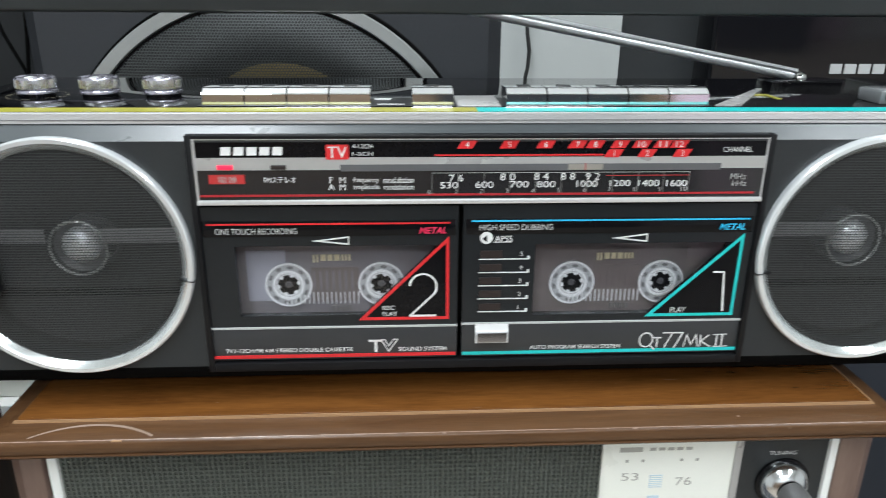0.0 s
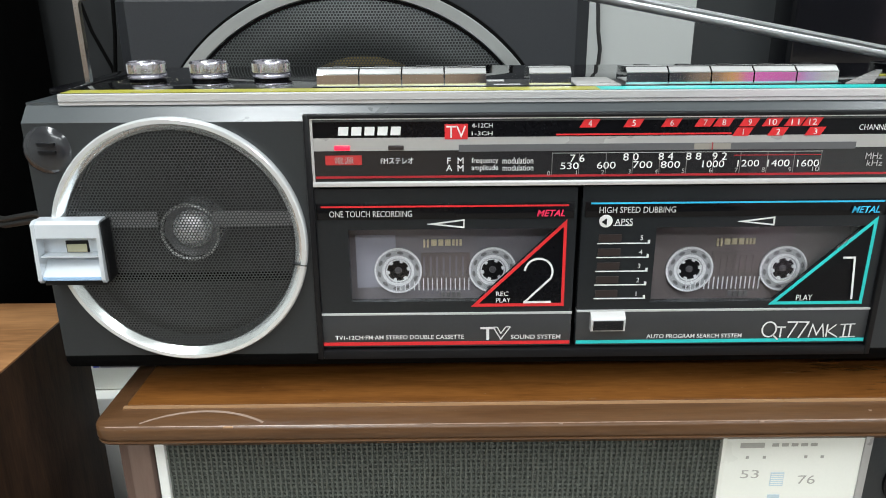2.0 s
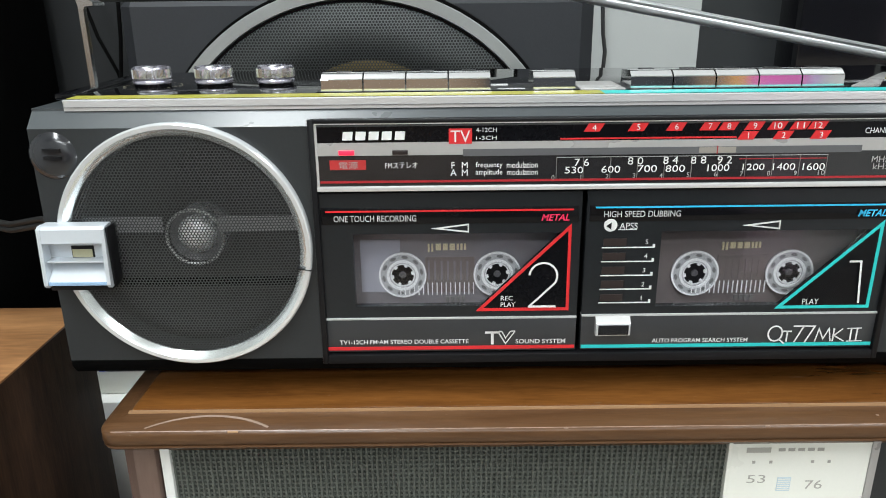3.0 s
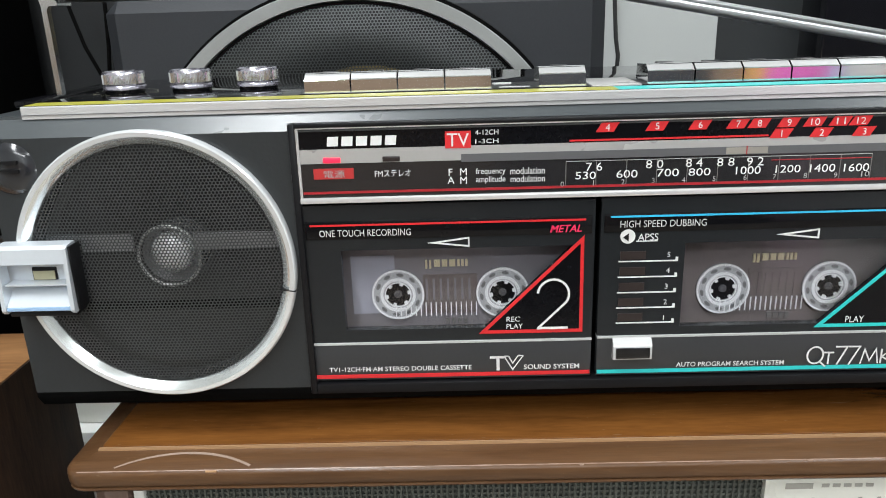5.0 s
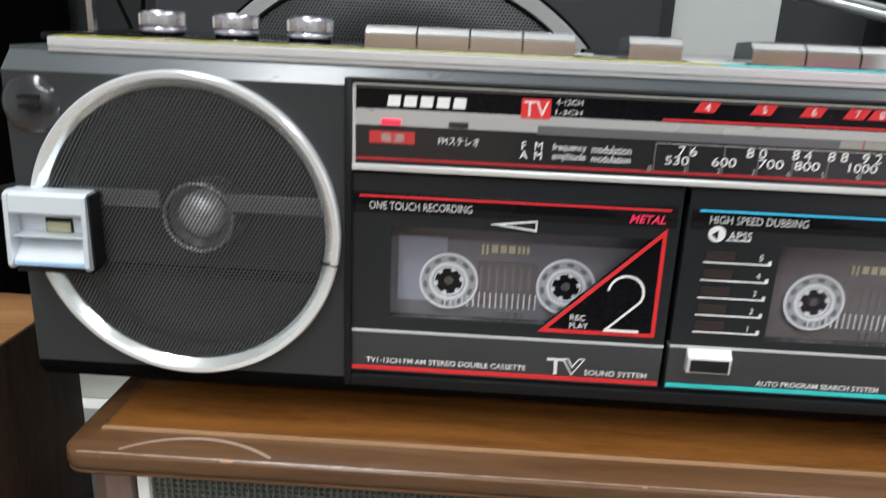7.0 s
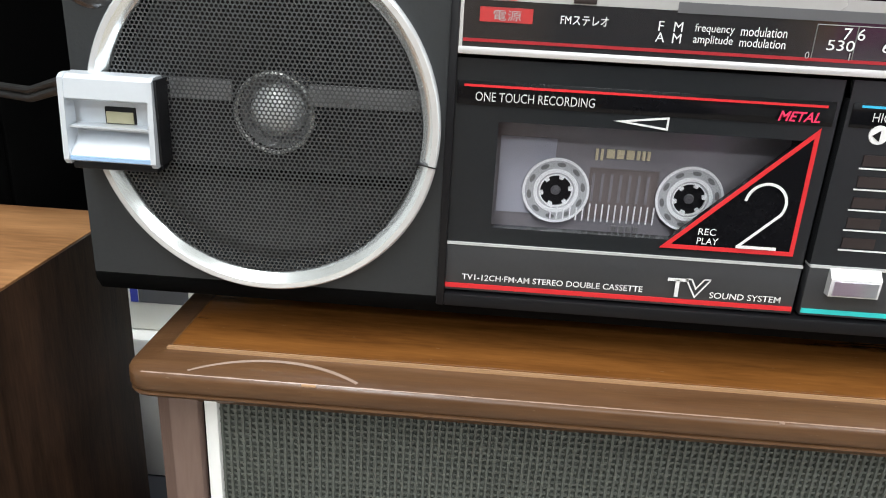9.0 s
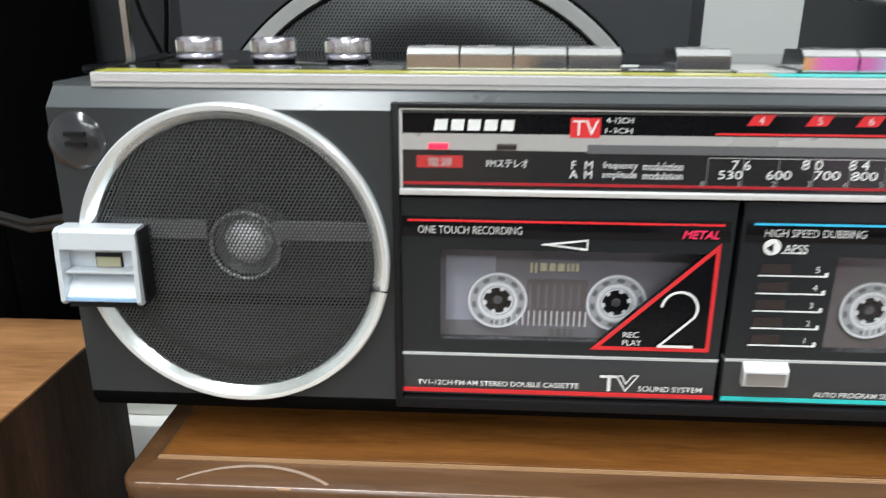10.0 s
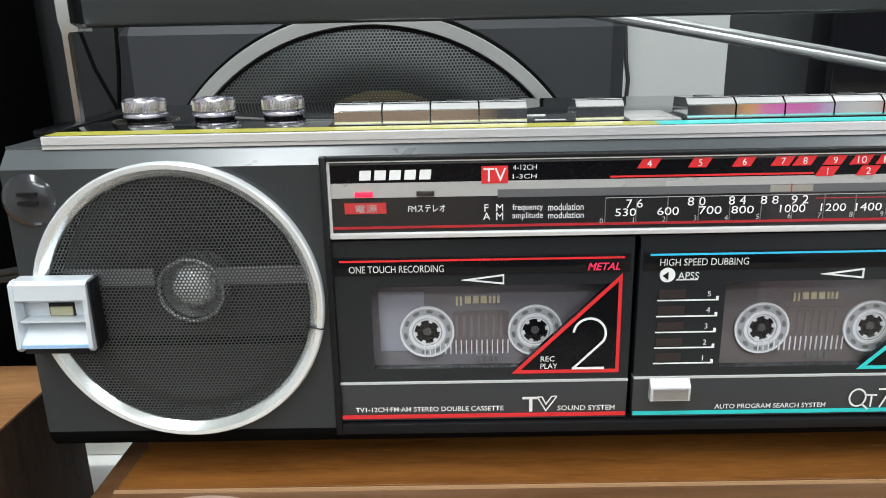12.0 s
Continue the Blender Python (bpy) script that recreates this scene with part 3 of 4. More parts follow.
# ---- the boombox ----
boom = holder("boombox", (0, 0, 1.0), "black twin-cassette boombox with chrome trim on the wooden radio", "radio cassette recorder")
XL, XR = -0.2448, 0.2268
CX = (XL + XR) / 2
RX, RZ = -0.1862, 1.0729
FX0, FX1, FZ0, FZ1 = -0.1318, 0.1158, 1.0174, 1.1264
YB = 0.122


def baffle(bm, x0, x1, z0, z1, cx, cz, r, y):
    """A flat front with a round opening, as two rings of points joined by spokes."""
    angles = sorted({2 * math.pi * k / 72 for k in range(72)} | {math.atan2(z - cz, x - cx) % (2 * math.pi) for x in (x0, x1) for z in (z0, z1)})
    inner, outer, deep = [], [], []
    for a in angles:
        c, s = math.cos(a), math.sin(a)
        d = min(((x1 - cx) / c if c > 0 else (x0 - cx) / c) if abs(c) > 1e-9 else 9, ((z1 - cz) / s if s > 0 else (z0 - cz) / s) if abs(s) > 1e-9 else 9)
        inner.append(bm.verts.new((cx + r * c, y, cz + r * s)))
        deep.append(bm.verts.new((cx + r * c, y + 0.03, cz + r * s)))
        outer.append(bm.verts.new((cx + d * c, y, cz + d * s)))
    n = len(angles)
    for k in range(n):
        j = (k + 1) % n
        bm.faces.new((inner[k], inner[j], outer[j], outer[k]))
        bm.faces.new((inner[j], inner[k], deep[k], deep[j]))


BZ0, BZ1, BV = 1.0200, 1.1238, 1.1300
body = part("case", box(B(), XL, XR, 0.031, YB, 1.0122, 1.1335, 0.002), case_grey, boom, "dark grey plastic case")
for cx, x0, x1 in ((RX, XL, FX0), (2 * CX - RX, FX1, XR)):
    bm = B()
    baffle(bm, x0, x1, BZ0, BZ1, cx, RZ, 0.0480, 0.0)
    part("speaker_baffle", bm, case_grey, boom)
part("front_bevel", extrude_x(B(), [(0.0, BZ1), (0.0062, BV), (0.0062, 1.1312), (0.031, 1.1312), (0.031, 1.1205), (0.002, 1.1205)], XL, XR), lit_case_grey, boom, "sloping edge above the front, ceiling light put into its paler grey")
# Turned-under edge: the shade below it is put into the near-zero black.
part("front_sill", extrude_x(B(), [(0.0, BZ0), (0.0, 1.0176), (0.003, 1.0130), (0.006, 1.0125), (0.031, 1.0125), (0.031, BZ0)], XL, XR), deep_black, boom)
for x0, x1 in ((XL, XL + 0.003), (XR - 0.003, XR)):
    part("side_wall", box(B(), x0, x1, 0.0004, 0.031, 1.0200, 1.1238), case_grey, boom)
part("recess", box(B(), FX0, FX1, 0.026, 0.031, 1.0180, 1.1262), case_black, boom)
for x0, x1, z0, z1 in ((FX0, FX0 + 0.0025, FZ0, FZ1), (FX1 - 0.0025, FX1, FZ0, FZ1), (FX0 + 0.0025, FX1 - 0.0025, FZ1 - 0.0016, FZ1), (FX0 + 0.0025, FX1 - 0.0025, FZ0, FZ0 + 0.0042)):
    part("recess_frame", box(B(), x0, x1, -0.0012, 0.026, z0, z1, 0.0004), case_black, boom)
for x in (XL + 0.05, XR - 0.05):
    for y in (0.034, 0.10):
        part("foot", turned(B(), [(0.0001, 0.0), (0.006, 0.0), (0.007, 0.001), (0.007, 0.0126), (0.0001, 0.0126)], (x, y, 1.0008), "z", 20), rubber, boom)

# top
TX0, TX1 = -0.2312, 0.2132
part("front_lip", extrude_x(B(), [(0.0054, 1.1300), (0.0054, 1.1342), (0.0060, 1.1346), (0.0110, 1.1346), (0.0110, 1.1300)], TX0, TX1), lip_white, boom, "white silver lip along the top")
part("control_deck", box(B(), TX0 + 0.0004, TX1 - 0.0004, 0.0062, 0.118, 1.1300, 1.1348, 0.0003), deck_gloss, boom, "glossy black control deck")
for x0, x1 in ((XL + 0.0040, TX0 - 0.0002), (TX1 + 0.0002, XR - 0.0040)):
    part("deck_end", box(B(), x0, x1, 0.0180, 0.118, 1.1330, 1.1356, 0.0008), gloss_black, boom)
XT = -0.0113
for x0, x1, m, la in ((TX0 + 0.001, XT, yellow, "yellow edge stripe"), (XT, TX1 - 0.001, teal_mat, "teal edge stripe")):
    part("edge_stripe", box(B(), x0, x1, 0.0064, 0.0160, 1.1340, 1.13495), m, boom, la)


def push_key(x0, x1, y0=0.0210, y1=0.0390, z0=1.1349, h=0.0074):
    bm = B()
    x0, x1 = x0 + 0.0003, x1 - 0.0003
    extrude_x(bm, [(y0, z0), (y0 + 0.00012, z0 + 0.0048), (y0 + 0.0004, z0 + 0.0051), (y0 + 0.0032, z0 + h - 0.0004), (y0 + 0.0040, z0 + h), (y1, z0 + h - 0.0008), (y1 + 0.001, z0)], x0, x1)
    k = part("push_key", bm, chrome, boom, "chrome push key")
    part("key_edge", extrude_x(B(), [(y0 + 0.00035, z0 + 0.0052), (y0 + 0.00315, z0 + h - 0.00035), (y0 + 0.0050, z0 + h + 0.00008), (y0 + 0.0050, z0 + h - 0.0006), (y0 + 0.0032, z0 + h - 0.0012), (y0 + 0.0008, z0 + 0.0052)], x0 + 0.0001, x1 - 0.0001), key_chrome, k)
    xm = (x0 + x1) / 2
    part("key_mark", box(B(), xm - 0.003, xm + 0.003, y0 + 0.008, y0 + 0.013, z0 + h - 0.0008, z0 + h + 0.00005), case_black, k)


for i in range(4):
    push_key(-0.1289 + i * 0.0181, -0.1289 + (i + 1) * 0.0181)
push_key(-0.0388, -0.0204)
for i in range(5):
    push_key(0.0025 + i * 0.0182, 0.0025 + (i + 1) * 0.0182)
part("scale_ring", turned(B(), [(0.0128, 0.0001), (0.01295, 0.0001)], (-0.2110, 0.0510, 1.1349), "z", 48), gold_ink, boom, "thin pale ring round the knob")
part("lip_groove", box(B(), TX0, TX1, 0.0051, 0.0058, 1.13135, 1.1316), slot_grey, boom)
part("key_well", box(B(), -0.1305, -0.0190, 0.0190, 0.0430, 1.1340, 1.1351), case_black, boom)
part("key_well", box(B(), 0.0005, 0.0945, 0.0190, 0.0430, 1.1340, 1.1351), case_black, boom)
part("deck_window", box(B(), -0.0188, 0.0003, 0.0192, 0.0480, 1.1340, 1.1354, 0.0003), band_grey, boom)
part("slide_mark", box(B(), -0.0535, -0.0420, 0.0225, 0.0240, 1.1340, 1.1353), ink_mat, boom)
part("slide_mark", box(B(), -0.0555, -0.0480, 0.0360, 0.0380, 1.1340, 1.1356), ink_mat, boom)
part("deck_mark", extrude_x(B(), [(0.0400, 1.1345), (0.0400, 1.1351), (0.0560, 1.1351), (0.0560, 1.1345)], 0.1345, 0.1365), yellow, boom, "small yellow mark")
part("deck_mark", box(B(), 0.1290, 0.1345, 0.0520, 0.0560, 1.1345, 1.1351), yellow, boom, "small yellow mark")
# Slanted sheen reflected in the glossy deck, modelled as a flat pale plate.
bm = B()
prof4 = [(0.0960, 0.0200), (0.1080, 0.0200), (0.1430, 0.0740), (0.1395, 0.0740)]
lo, hi = [bm.verts.new((x, y, 1.1345)) for x, y in prof4], [bm.verts.new((x, y, 1.1353)) for x, y in prof4]
bm.faces.new(hi)
for i in range(4):
    j = (i + 1) % 4
    bm.faces.new((lo[i], lo[j], hi[j], hi[i]))
part("deck_sheen", bm, band_grey, boom, "slanted reflection on the deck, put in as a pale plate")
part("tuning_wheel", box(B(), 0.1740, 0.2080, 0.0240, 0.0420, 1.1345, 1.1412, 0.0015), wheel_smoke, boom, "smoky clear tuning wheel cover")
part("wheel_slot", box(B(), 0.1765, 0.2060, 0.0236, 0.0250, 1.1372, 1.1394), case_black, boom)
for x in (-0.2110, -0.1825, -0.1540):
    kc = (x, 0.0510, 1.1349)
    kn = part("control_knob", turned(B(), [(0.0083, 0.0012), (0.0087, 0.0014), (0.0088, 0.0024), (0.0086, 0.0028), (0.0084, 0.0030), (0.0084, 0.0034), (0.0085, 0.0036), (0.0085, 0.0079), (0.0080, 0.0087), (0.0075, 0.0088), (0.0070, 0.0083), (0.0040, 0.0083), (0.0034, 0.0090), (0.0001, 0.0092)], kc, "z", 56), knob_metal, boom, "chrome control knob")
    bm = B()
    for k in range(90):
        a = 2 * math.pi * k / 90
        u, v = Vector((math.cos(a), math.sin(a), 0)), Vector((-math.sin(a), math.cos(a), 0))
        c = Vector((x, 0.0510, 0))
        q = [c + u * 0.0085 - v * 0.00020, c + u * 0.00868, c + u * 0.0085 + v * 0.00020]
        lo, hi = [bm.verts.new((p.x, p.y, 1.1387)) for p in q], [bm.verts.new((p.x, p.y, 1.1426)) for p in q]
        for i in range(2):
            bm.faces.new((lo[i], lo[i + 1], hi[i + 1], hi[i]))
    part("knurling", bm, satin, kn)
    part("pointer_mark", box(B(), x - 0.0012, x + 0.0012, 0.0430, 0.0480, 1.1431, 1.1440, 0.0003), ink_mat, kn)
    part("knob_gap", turned(B(), [(0.0080, 0.0), (0.0080, 0.0013)], kc, "z", 40), gloss_black, kn)

# handle
HY = 0.0450
for x, sgn in ((-0.2355, 1), (0.2175, -1)):
    bm = B()
    prism(bm, [(x, 1.110), (x, 1.1700), (x + 0.0030 * sgn, 1.1702), (x + 0.0022 * sgn, 1.1688), (x + 0.0022 * sgn, 1.110)], HY - 0.004, HY - 0.0008)
    prism(bm, [(x, 1.1700), (x - 0.0008 * sgn, 1.1745), (x - 0.0012 * sgn, 1.215), (x + 0.0040 * sgn, 1.215), (x + 0.0040 * sgn, 1.1735), (x + 0.0066 * sgn, 1.1720), (x + 0.0066 * sgn, 1.1705), (x + 0.0030 * sgn, 1.1702)], HY - 0.004, HY + 0.008)
    part("handle_arm", bm, satin, boom, "chrome handle arm")
part("handle_grip", box(B(), -0.2288, 0.2108, HY, HY + 0.022, 1.1719, 1.2030, 0.0018, 3), case_grey, boom, "black plastic carrying grip")

# antenna
tip, far = Vector((0.1814, 0.1100, 1.1365)), Vector((0.0134, 0.1000, 1.1680))
d = (far - tip)
an = part("antenna", tube(B(), [tip + d * s for s in (0.03, 0.5, 1.0, 1.6)], 0.0024, 14), rod_chrome, boom, "chrome telescopic antenna")
part("antenna_inner", tube(B(), [tip + d * s + Vector((0, -0.0006, 0.0030)) for s in (0.015, 1.0, 1.6)], 0.0015, 10), rod_chrome, an)
part("antenna_tip", turned(B(), [(0.0001, -0.0034), (0.0025, -0.0026), (0.0035, 0), (0.0025, 0.0026), (0.0001, 0.0034)], tip, "x", 20), chrome, an)
part("antenna_rest", box(B(), 0.160, 0.200, 0.098, 0.116, 1.1340, 1.1358, 0.0006), gloss_black, boom)

# speakers
for cx in (RX, 2 * CX - RX):
    rg = part("speaker_ring", turned(B(), [(0.0533, 0.0), (0.0534, -0.0030), (0.0530, -0.0037), (0.0526, -0.0040), (0.0510, -0.0040)], (cx, 0, RZ), n=120), ring_silver, boom, "polished silver speaker ring")
    part("inner_bevel", turned(B(), [(0.0510, -0.0040), (0.0506, -0.0037), (0.0482, -0.0020), (0.0479, -0.0012)], (cx, 0, RZ), n=120), bevel_chrome, rg)
    for a in (-10.5,):
        u = Vector((math.cos(radians(a)), 0, math.sin(radians(a)))) * (1 if cx < 0 else -1)
        u.z = math.sin(radians(a))
        c = Vector((cx, 0, RZ))
        v = Vector((-u.z, 0, u.x)) * 0.00016
        bm = B()
        prism(bm, [(q.x, q.z) for q in (c + u * 0.0472 - v, c + u * 0.0536 - v, c + u * 0.0536 + v, c + u * 0.0472 + v)], -0.0044, 0.0)
        part("ring_seam", bm, case_black, boom)
    sheet("speaker_grille", cx, RZ, 0.0480, 0.00136, 0.00052, lambda r: -0.0019 - 0.0012 * (1 - (r / 0.0480) ** 2), mesh_black, boom, "perforated black metal grille")
    co = part("speaker_cone", turned(B(), [(0.0480, 0.010), (0.044, 0.009), (0.040, 0.012), (0.0135, 0.027)], (cx, 0, RZ), n=64), cone_black, boom)
    dc = part("dust_cap", turned(B(), [(0.0001, 0.0108), (0.0032, 0.0112), (0.0063, 0.0126), (0.0084, 0.0150), (0.0089, 0.0190)], (cx - 0.0006, 0, RZ + 0.0010), n=40), dome_silver, co, "silver dome behind the grille")
    part("dome_throat", turned(B(), [(0.0084, 0.0172), (0.0119, 0.0150), (0.0121, 0.027)], (cx - 0.0006, 0, RZ + 0.0006), n=40), slot_grey, co)
    part("dome_ring", turned(B(), [(0.0117, 0.0120), (0.0123, 0.0114), (0.0130, 0.0118), (0.0131, 0.0126)], (cx - 0.0006, 0, RZ + 0.0006), n=48), woofer_silver, co, "thin silver ring round the dome")
    for x0, x1 in ((cx - 0.0476, cx - 0.0126), (cx + 0.0114, cx + 0.0476)):
        part("cone_band", box(B(), x0, x1, 0.0080, 0.0092, RZ + 0.0043, RZ + 0.0110, 0.0004), bridge_grey, boom)
    # Lower band: a dark reflection, put in as a black strip behind the grille.
    part("cone_band", box(B(), cx - 0.043, cx + 0.043, 0.0070, 0.0088, RZ - 0.0205, RZ - 0.0165, 0.0004), deep_black, boom)
part("strap_button", turned(B(), [(0.0001, -0.0025), (0.006, -0.0022), (0.0085, -0.0012), (0.0098, 0.0)], (-0.2362, 0, 1.1128), n=40), button_grey, boom, "round grey strap button")
for z in (1.1150, 1.1118):
    part("button_slot", box(B(), -0.2385, -0.2315, -0.0034, -0.0010, z, z + 0.0012), case_black, boom)

# speaker latch
LX0, LX1 = -0.2427, -0.2158
la = part("speaker_latch", extrude_x(B(), [(-0.0030, 1.0868), (-0.0090, 1.0867), (-0.0106, 1.0855), (-0.0112, 1.0800), (-0.0104, 1.0794), (-0.0048, 1.0786), (-0.0046, 1.0694), (-0.0108, 1.0640), (-0.0116, 1.0618), (-0.0104, 1.0612), (-0.0030, 1.0616)], LX0, LX1), latch_white, boom, "silver white speaker latch")
part("latch_slot", box(B(), -0.2330, -0.2236, -0.0052, -0.0030, 1.0702, 1.0770, 0.0003), case_black, la)
part("latch_plate", box(B(), -0.2324, -0.2242, -0.0056, -0.0040, 1.0722, 1.0756), plate_olive, la)
part("latch_bar", box(B(), LX0 + 0.0014, LX1 - 0.0014, -0.0104, -0.0044, 1.0713, 1.0719), latch_white, la)
part("latch_edge", box(B(), LX0 + 0.0014, LX1 - 0.0014, -0.0119, -0.0100, 1.0619, 1.0631), edge_blue, la)
for x0, x1 in ((LX0 - 0.0004, LX0 + 0.0012), (LX1 - 0.0012, LX1 + 0.0004)):
    part("latch_cheek", extrude_x(B(), [(-0.0066, 1.0869), (-0.0092, 1.0868), (-0.0110, 1.0857), (-0.0124, 1.0620), (-0.0112, 1.0606), (-0.0056, 1.0612)], x0, x1), latch_white, la)
part("latch_bracket", box(B(), -0.2436, -0.2160, -0.0036, -0.0005, 1.0640, 1.0840, 0.0005), case_black, la)
# Thin black plate puts the shadow on the latch's right side into colour.
part("latch_shadow_side", box(B(), LX1 + 0.0005, LX1 + 0.0013, -0.0100, -0.0005, 1.0612, 1.0862, 0.0003), case_black, la)
part("latch_foot", box(B(), LX0 + 0.0008, LX1 - 0.0004, -0.0098, -0.0005, 1.0588, 1.0612, 0.0004), case_black, la)
la.location.z = -0.0012
part("hinge_knob", turned(B(), [(0.0001, -0.004), (0.008, -0.004), (0.009, -0.002), (0.009, 0.002)], (-0.2450, 0.02, 1.058), "x", 28), case_black, boom)
bm = B()
for dz in (0.0, 0.0030):
    tube(bm, [(-0.36, 0.10, 1.060 + dz), (-0.29, 0.05, 1.066 + dz), (-0.262, 0.028, 1.0750 + dz), (-0.2440, 0.012, 1.0775 + dz)], 0.0015)
thing("speaker_cord", bm, cable_black, "black twin cord running to the boombox", "cable")

# ---- dial panel ----
DX0, DX1 = -0.1286, 0.1130
dial = part("dial_panel", box(B(), DX0, DX1, 0.0003, 0.012, 1.0980, 1.1246), gloss_black, boom, "glossy tuning dial panel")
part("dial_band", box(B(), DX0 + 0.0003, DX1 - 0.0003, 0.0001, 0.004, 1.1115, 1.1168), band_grey, dial, "silver grey band")
part("dial_scale", box(B(), DX0 + 0.0003, DX1 - 0.0003, 0.0001, 0.004, 1.0985, 1.1114), scale_grey, dial, "smoky grey frequency scale")
part("tuning_slot", box(B(), -0.0691, 0.0936, -0.0001, 0.004, 1.1109, 1.1138), slot_grey, dial)
pt = part("pointer_block", box(B(), 0.0272, 0.0422, -0.0002, 0.004, 1.1112, 1.1136), pointer_beige, dial, "pale beige tuning pointer")
part("pointer_line", box(B(), 0.0344, 0.0348, -0.0003, 0.004, 1.1109, 1.1140), red_dim, pt)
part("scale_rule", box(B(), -0.0307, 0.0803, -0.00012, 0.004, 1.1099, 1.1101), ink_soft, dial)
part("top_trim", box(B(), DX0 - 0.0004, DX1 + 0.0004, -0.0006, 0.012, 1.1243, 1.1256, 0.0002), white_paint, dial)
part("bottom_trim", box(B(), DX0 - 0.0008, DX1 + 0.0008, -0.0010, 0.012, 1.0966, 1.0987, 0.0004), lip_white, dial)
for x0 in (DX0 - 0.0006, DX1 - 0.0004):
    part("side_trim", box(B(), x0, x0 + 0.0010, -0.0005, 0.012, 1.0987, 1.1244), lip_white, dial)
part("red_line", box(B(), DX0 + 0.0006, DX1 - 0.0030, -0.0001, 0.004, 1.1001, 1.1010), red_dim, dial)
part("band_line", box(B(), -0.0296, 0.0419, -0.0001, 0.004, 1.1173, 1.1179), red_mat, dial)
part("scale_line", box(B(), 0.0440, 0.0800, -0.0001, 0.004, 1.1084, 1.1087), red_dim, dial)
part("power_lamp", box(B(), -0.1198, -0.1134, -0.0006, 0.004, 1.1118, 1.1137, 0.0003), led_red, dial, "lit red power lamp")
part("stereo_lamp", box(B(), -0.0979, -0.0915, -0.0006, 0.004, 1.1118, 1.1137, 0.0003), led_dark, dial, "unlit stereo lamp")
part("power_label", box(B(), -0.1237, -0.1088, -0.0001, 0.004, 1.1057, 1.1097), red_faded, dial)
part("band_label", box(B(), -0.0748, -0.0654, -0.0001, 0.004, 1.1160, 1.1222), red_mat, dial)
for i in range(11):
    part("scale_tick", box(B(), -0.0307 + 0.01109 * i - 0.00012, -0.0307 + 0.01109 * i + 0.00012, -0.00005, 0.004, 1.1010, 1.1099), ink_dim, dial)


def badge(text, x, z, w=0.0064):
    b = part("channel_badge", prism(B(), [(x - w / 2 - 0.0010, z - 0.0017), (x + w / 2 - 0.0010, z - 0.0017), (x + w / 2 + 0.0010, z + 0.0017), (x - w / 2 + 0.0010, z + 0.0017)], -0.0001, 0.004), red_mat, dial)
    h = 0.0011 if len(text) == 1 else 0.0020
    word(text, x - h * 0.8, x + h * 0.8, z - 0.0012, z + 0.0012, ink_mat, b)


pending = []


def word(text, x0, x1, z0, z1, mat, parent, y=-0.0003, flip=False):
    """Lettering in the built-in font, fitted into x0..x1 and z0..z1 on the front."""
    data = bpy.data.curves.new("lettering", "FONT")
    data.body = text
    data.resolution_u = 3
    data.offset = 0.02 if text == "METAL" else 0.010 if text[:3] in ("TV1", "SOU", "AUT") else 0.0
    ob = bpy.data.objects.new("lettering", data)
    scene.collection.objects.link(ob)
    pending.append((ob, text, x0, x1, z0, z1, mat, parent, y, flip))


def set_words():
    bpy.context.view_layer.update()
    dg = bpy.context.evaluated_depsgraph_get()
    for ob, text, x0, x1, z0, z1, mat, parent, y, flip in pending:
        me = bpy.data.meshes.new_from_object(ob.evaluated_get(dg))
        co = np.empty(len(me.vertices) * 3)
        me.vertices.foreach_get("co", co)
        co = co.reshape(-1, 3)
        a, b = co.min(0), co.max(0)
        if len(text) == 1:
            half = (z1 - z0) * (b[0] - a[0]) / (b[1] - a[1]) / 2
            x0, x1 = (x0 + x1) / 2 - half, (x0 + x1) / 2 + half
        u = (co[:, 0] - a[0]) / max(1e-6, b[0] - a[0])
        v = (co[:, 1] - a[1]) / max(1e-6, b[1] - a[1])
        if flip:
            u, v = 1 - u, 1 - v
        lean = 0.25 * (z1 - z0) * v if text == "METAL" else 0
        co = np.stack([x0 + u * (x1 - x0) + lean, np.full(len(u), y), z0 + v * (z1 - z0)], 1)
        me.vertices.foreach_set("co", co.ravel())
        me.update()
        me.materials.clear()
        me.materials.append(mat)
        data = ob.data
        bpy.data.objects.remove(ob)
        bpy.data.curves.remove(data)
        w = new("lettering", me)
        w.parent = parent


for text, x in (("4", -0.0160), ("5", 0.0018), ("6", 0.0172), ("7", 0.0307), ("8", 0.0383), ("9", 0.0488), ("10", 0.0581), ("11", 0.0672), ("12", 0.0744)):
    badge(text, x, 1.1221)
for text, x in (("1", 0.0465), ("2", 0.0608), ("3", 0.0760)):
    badge(text, x, 1.1182)
for i in range(5):
    x = -0.1180 + i * 0.0053
    part("brand_mark", prism(B(), [(x, 1.1179), (x + 0.0040, 1.1179), (x + 0.0044, 1.1213), (x + 0.0004, 1.1213)], -0.0002, 0.004), ink_mat, dial)


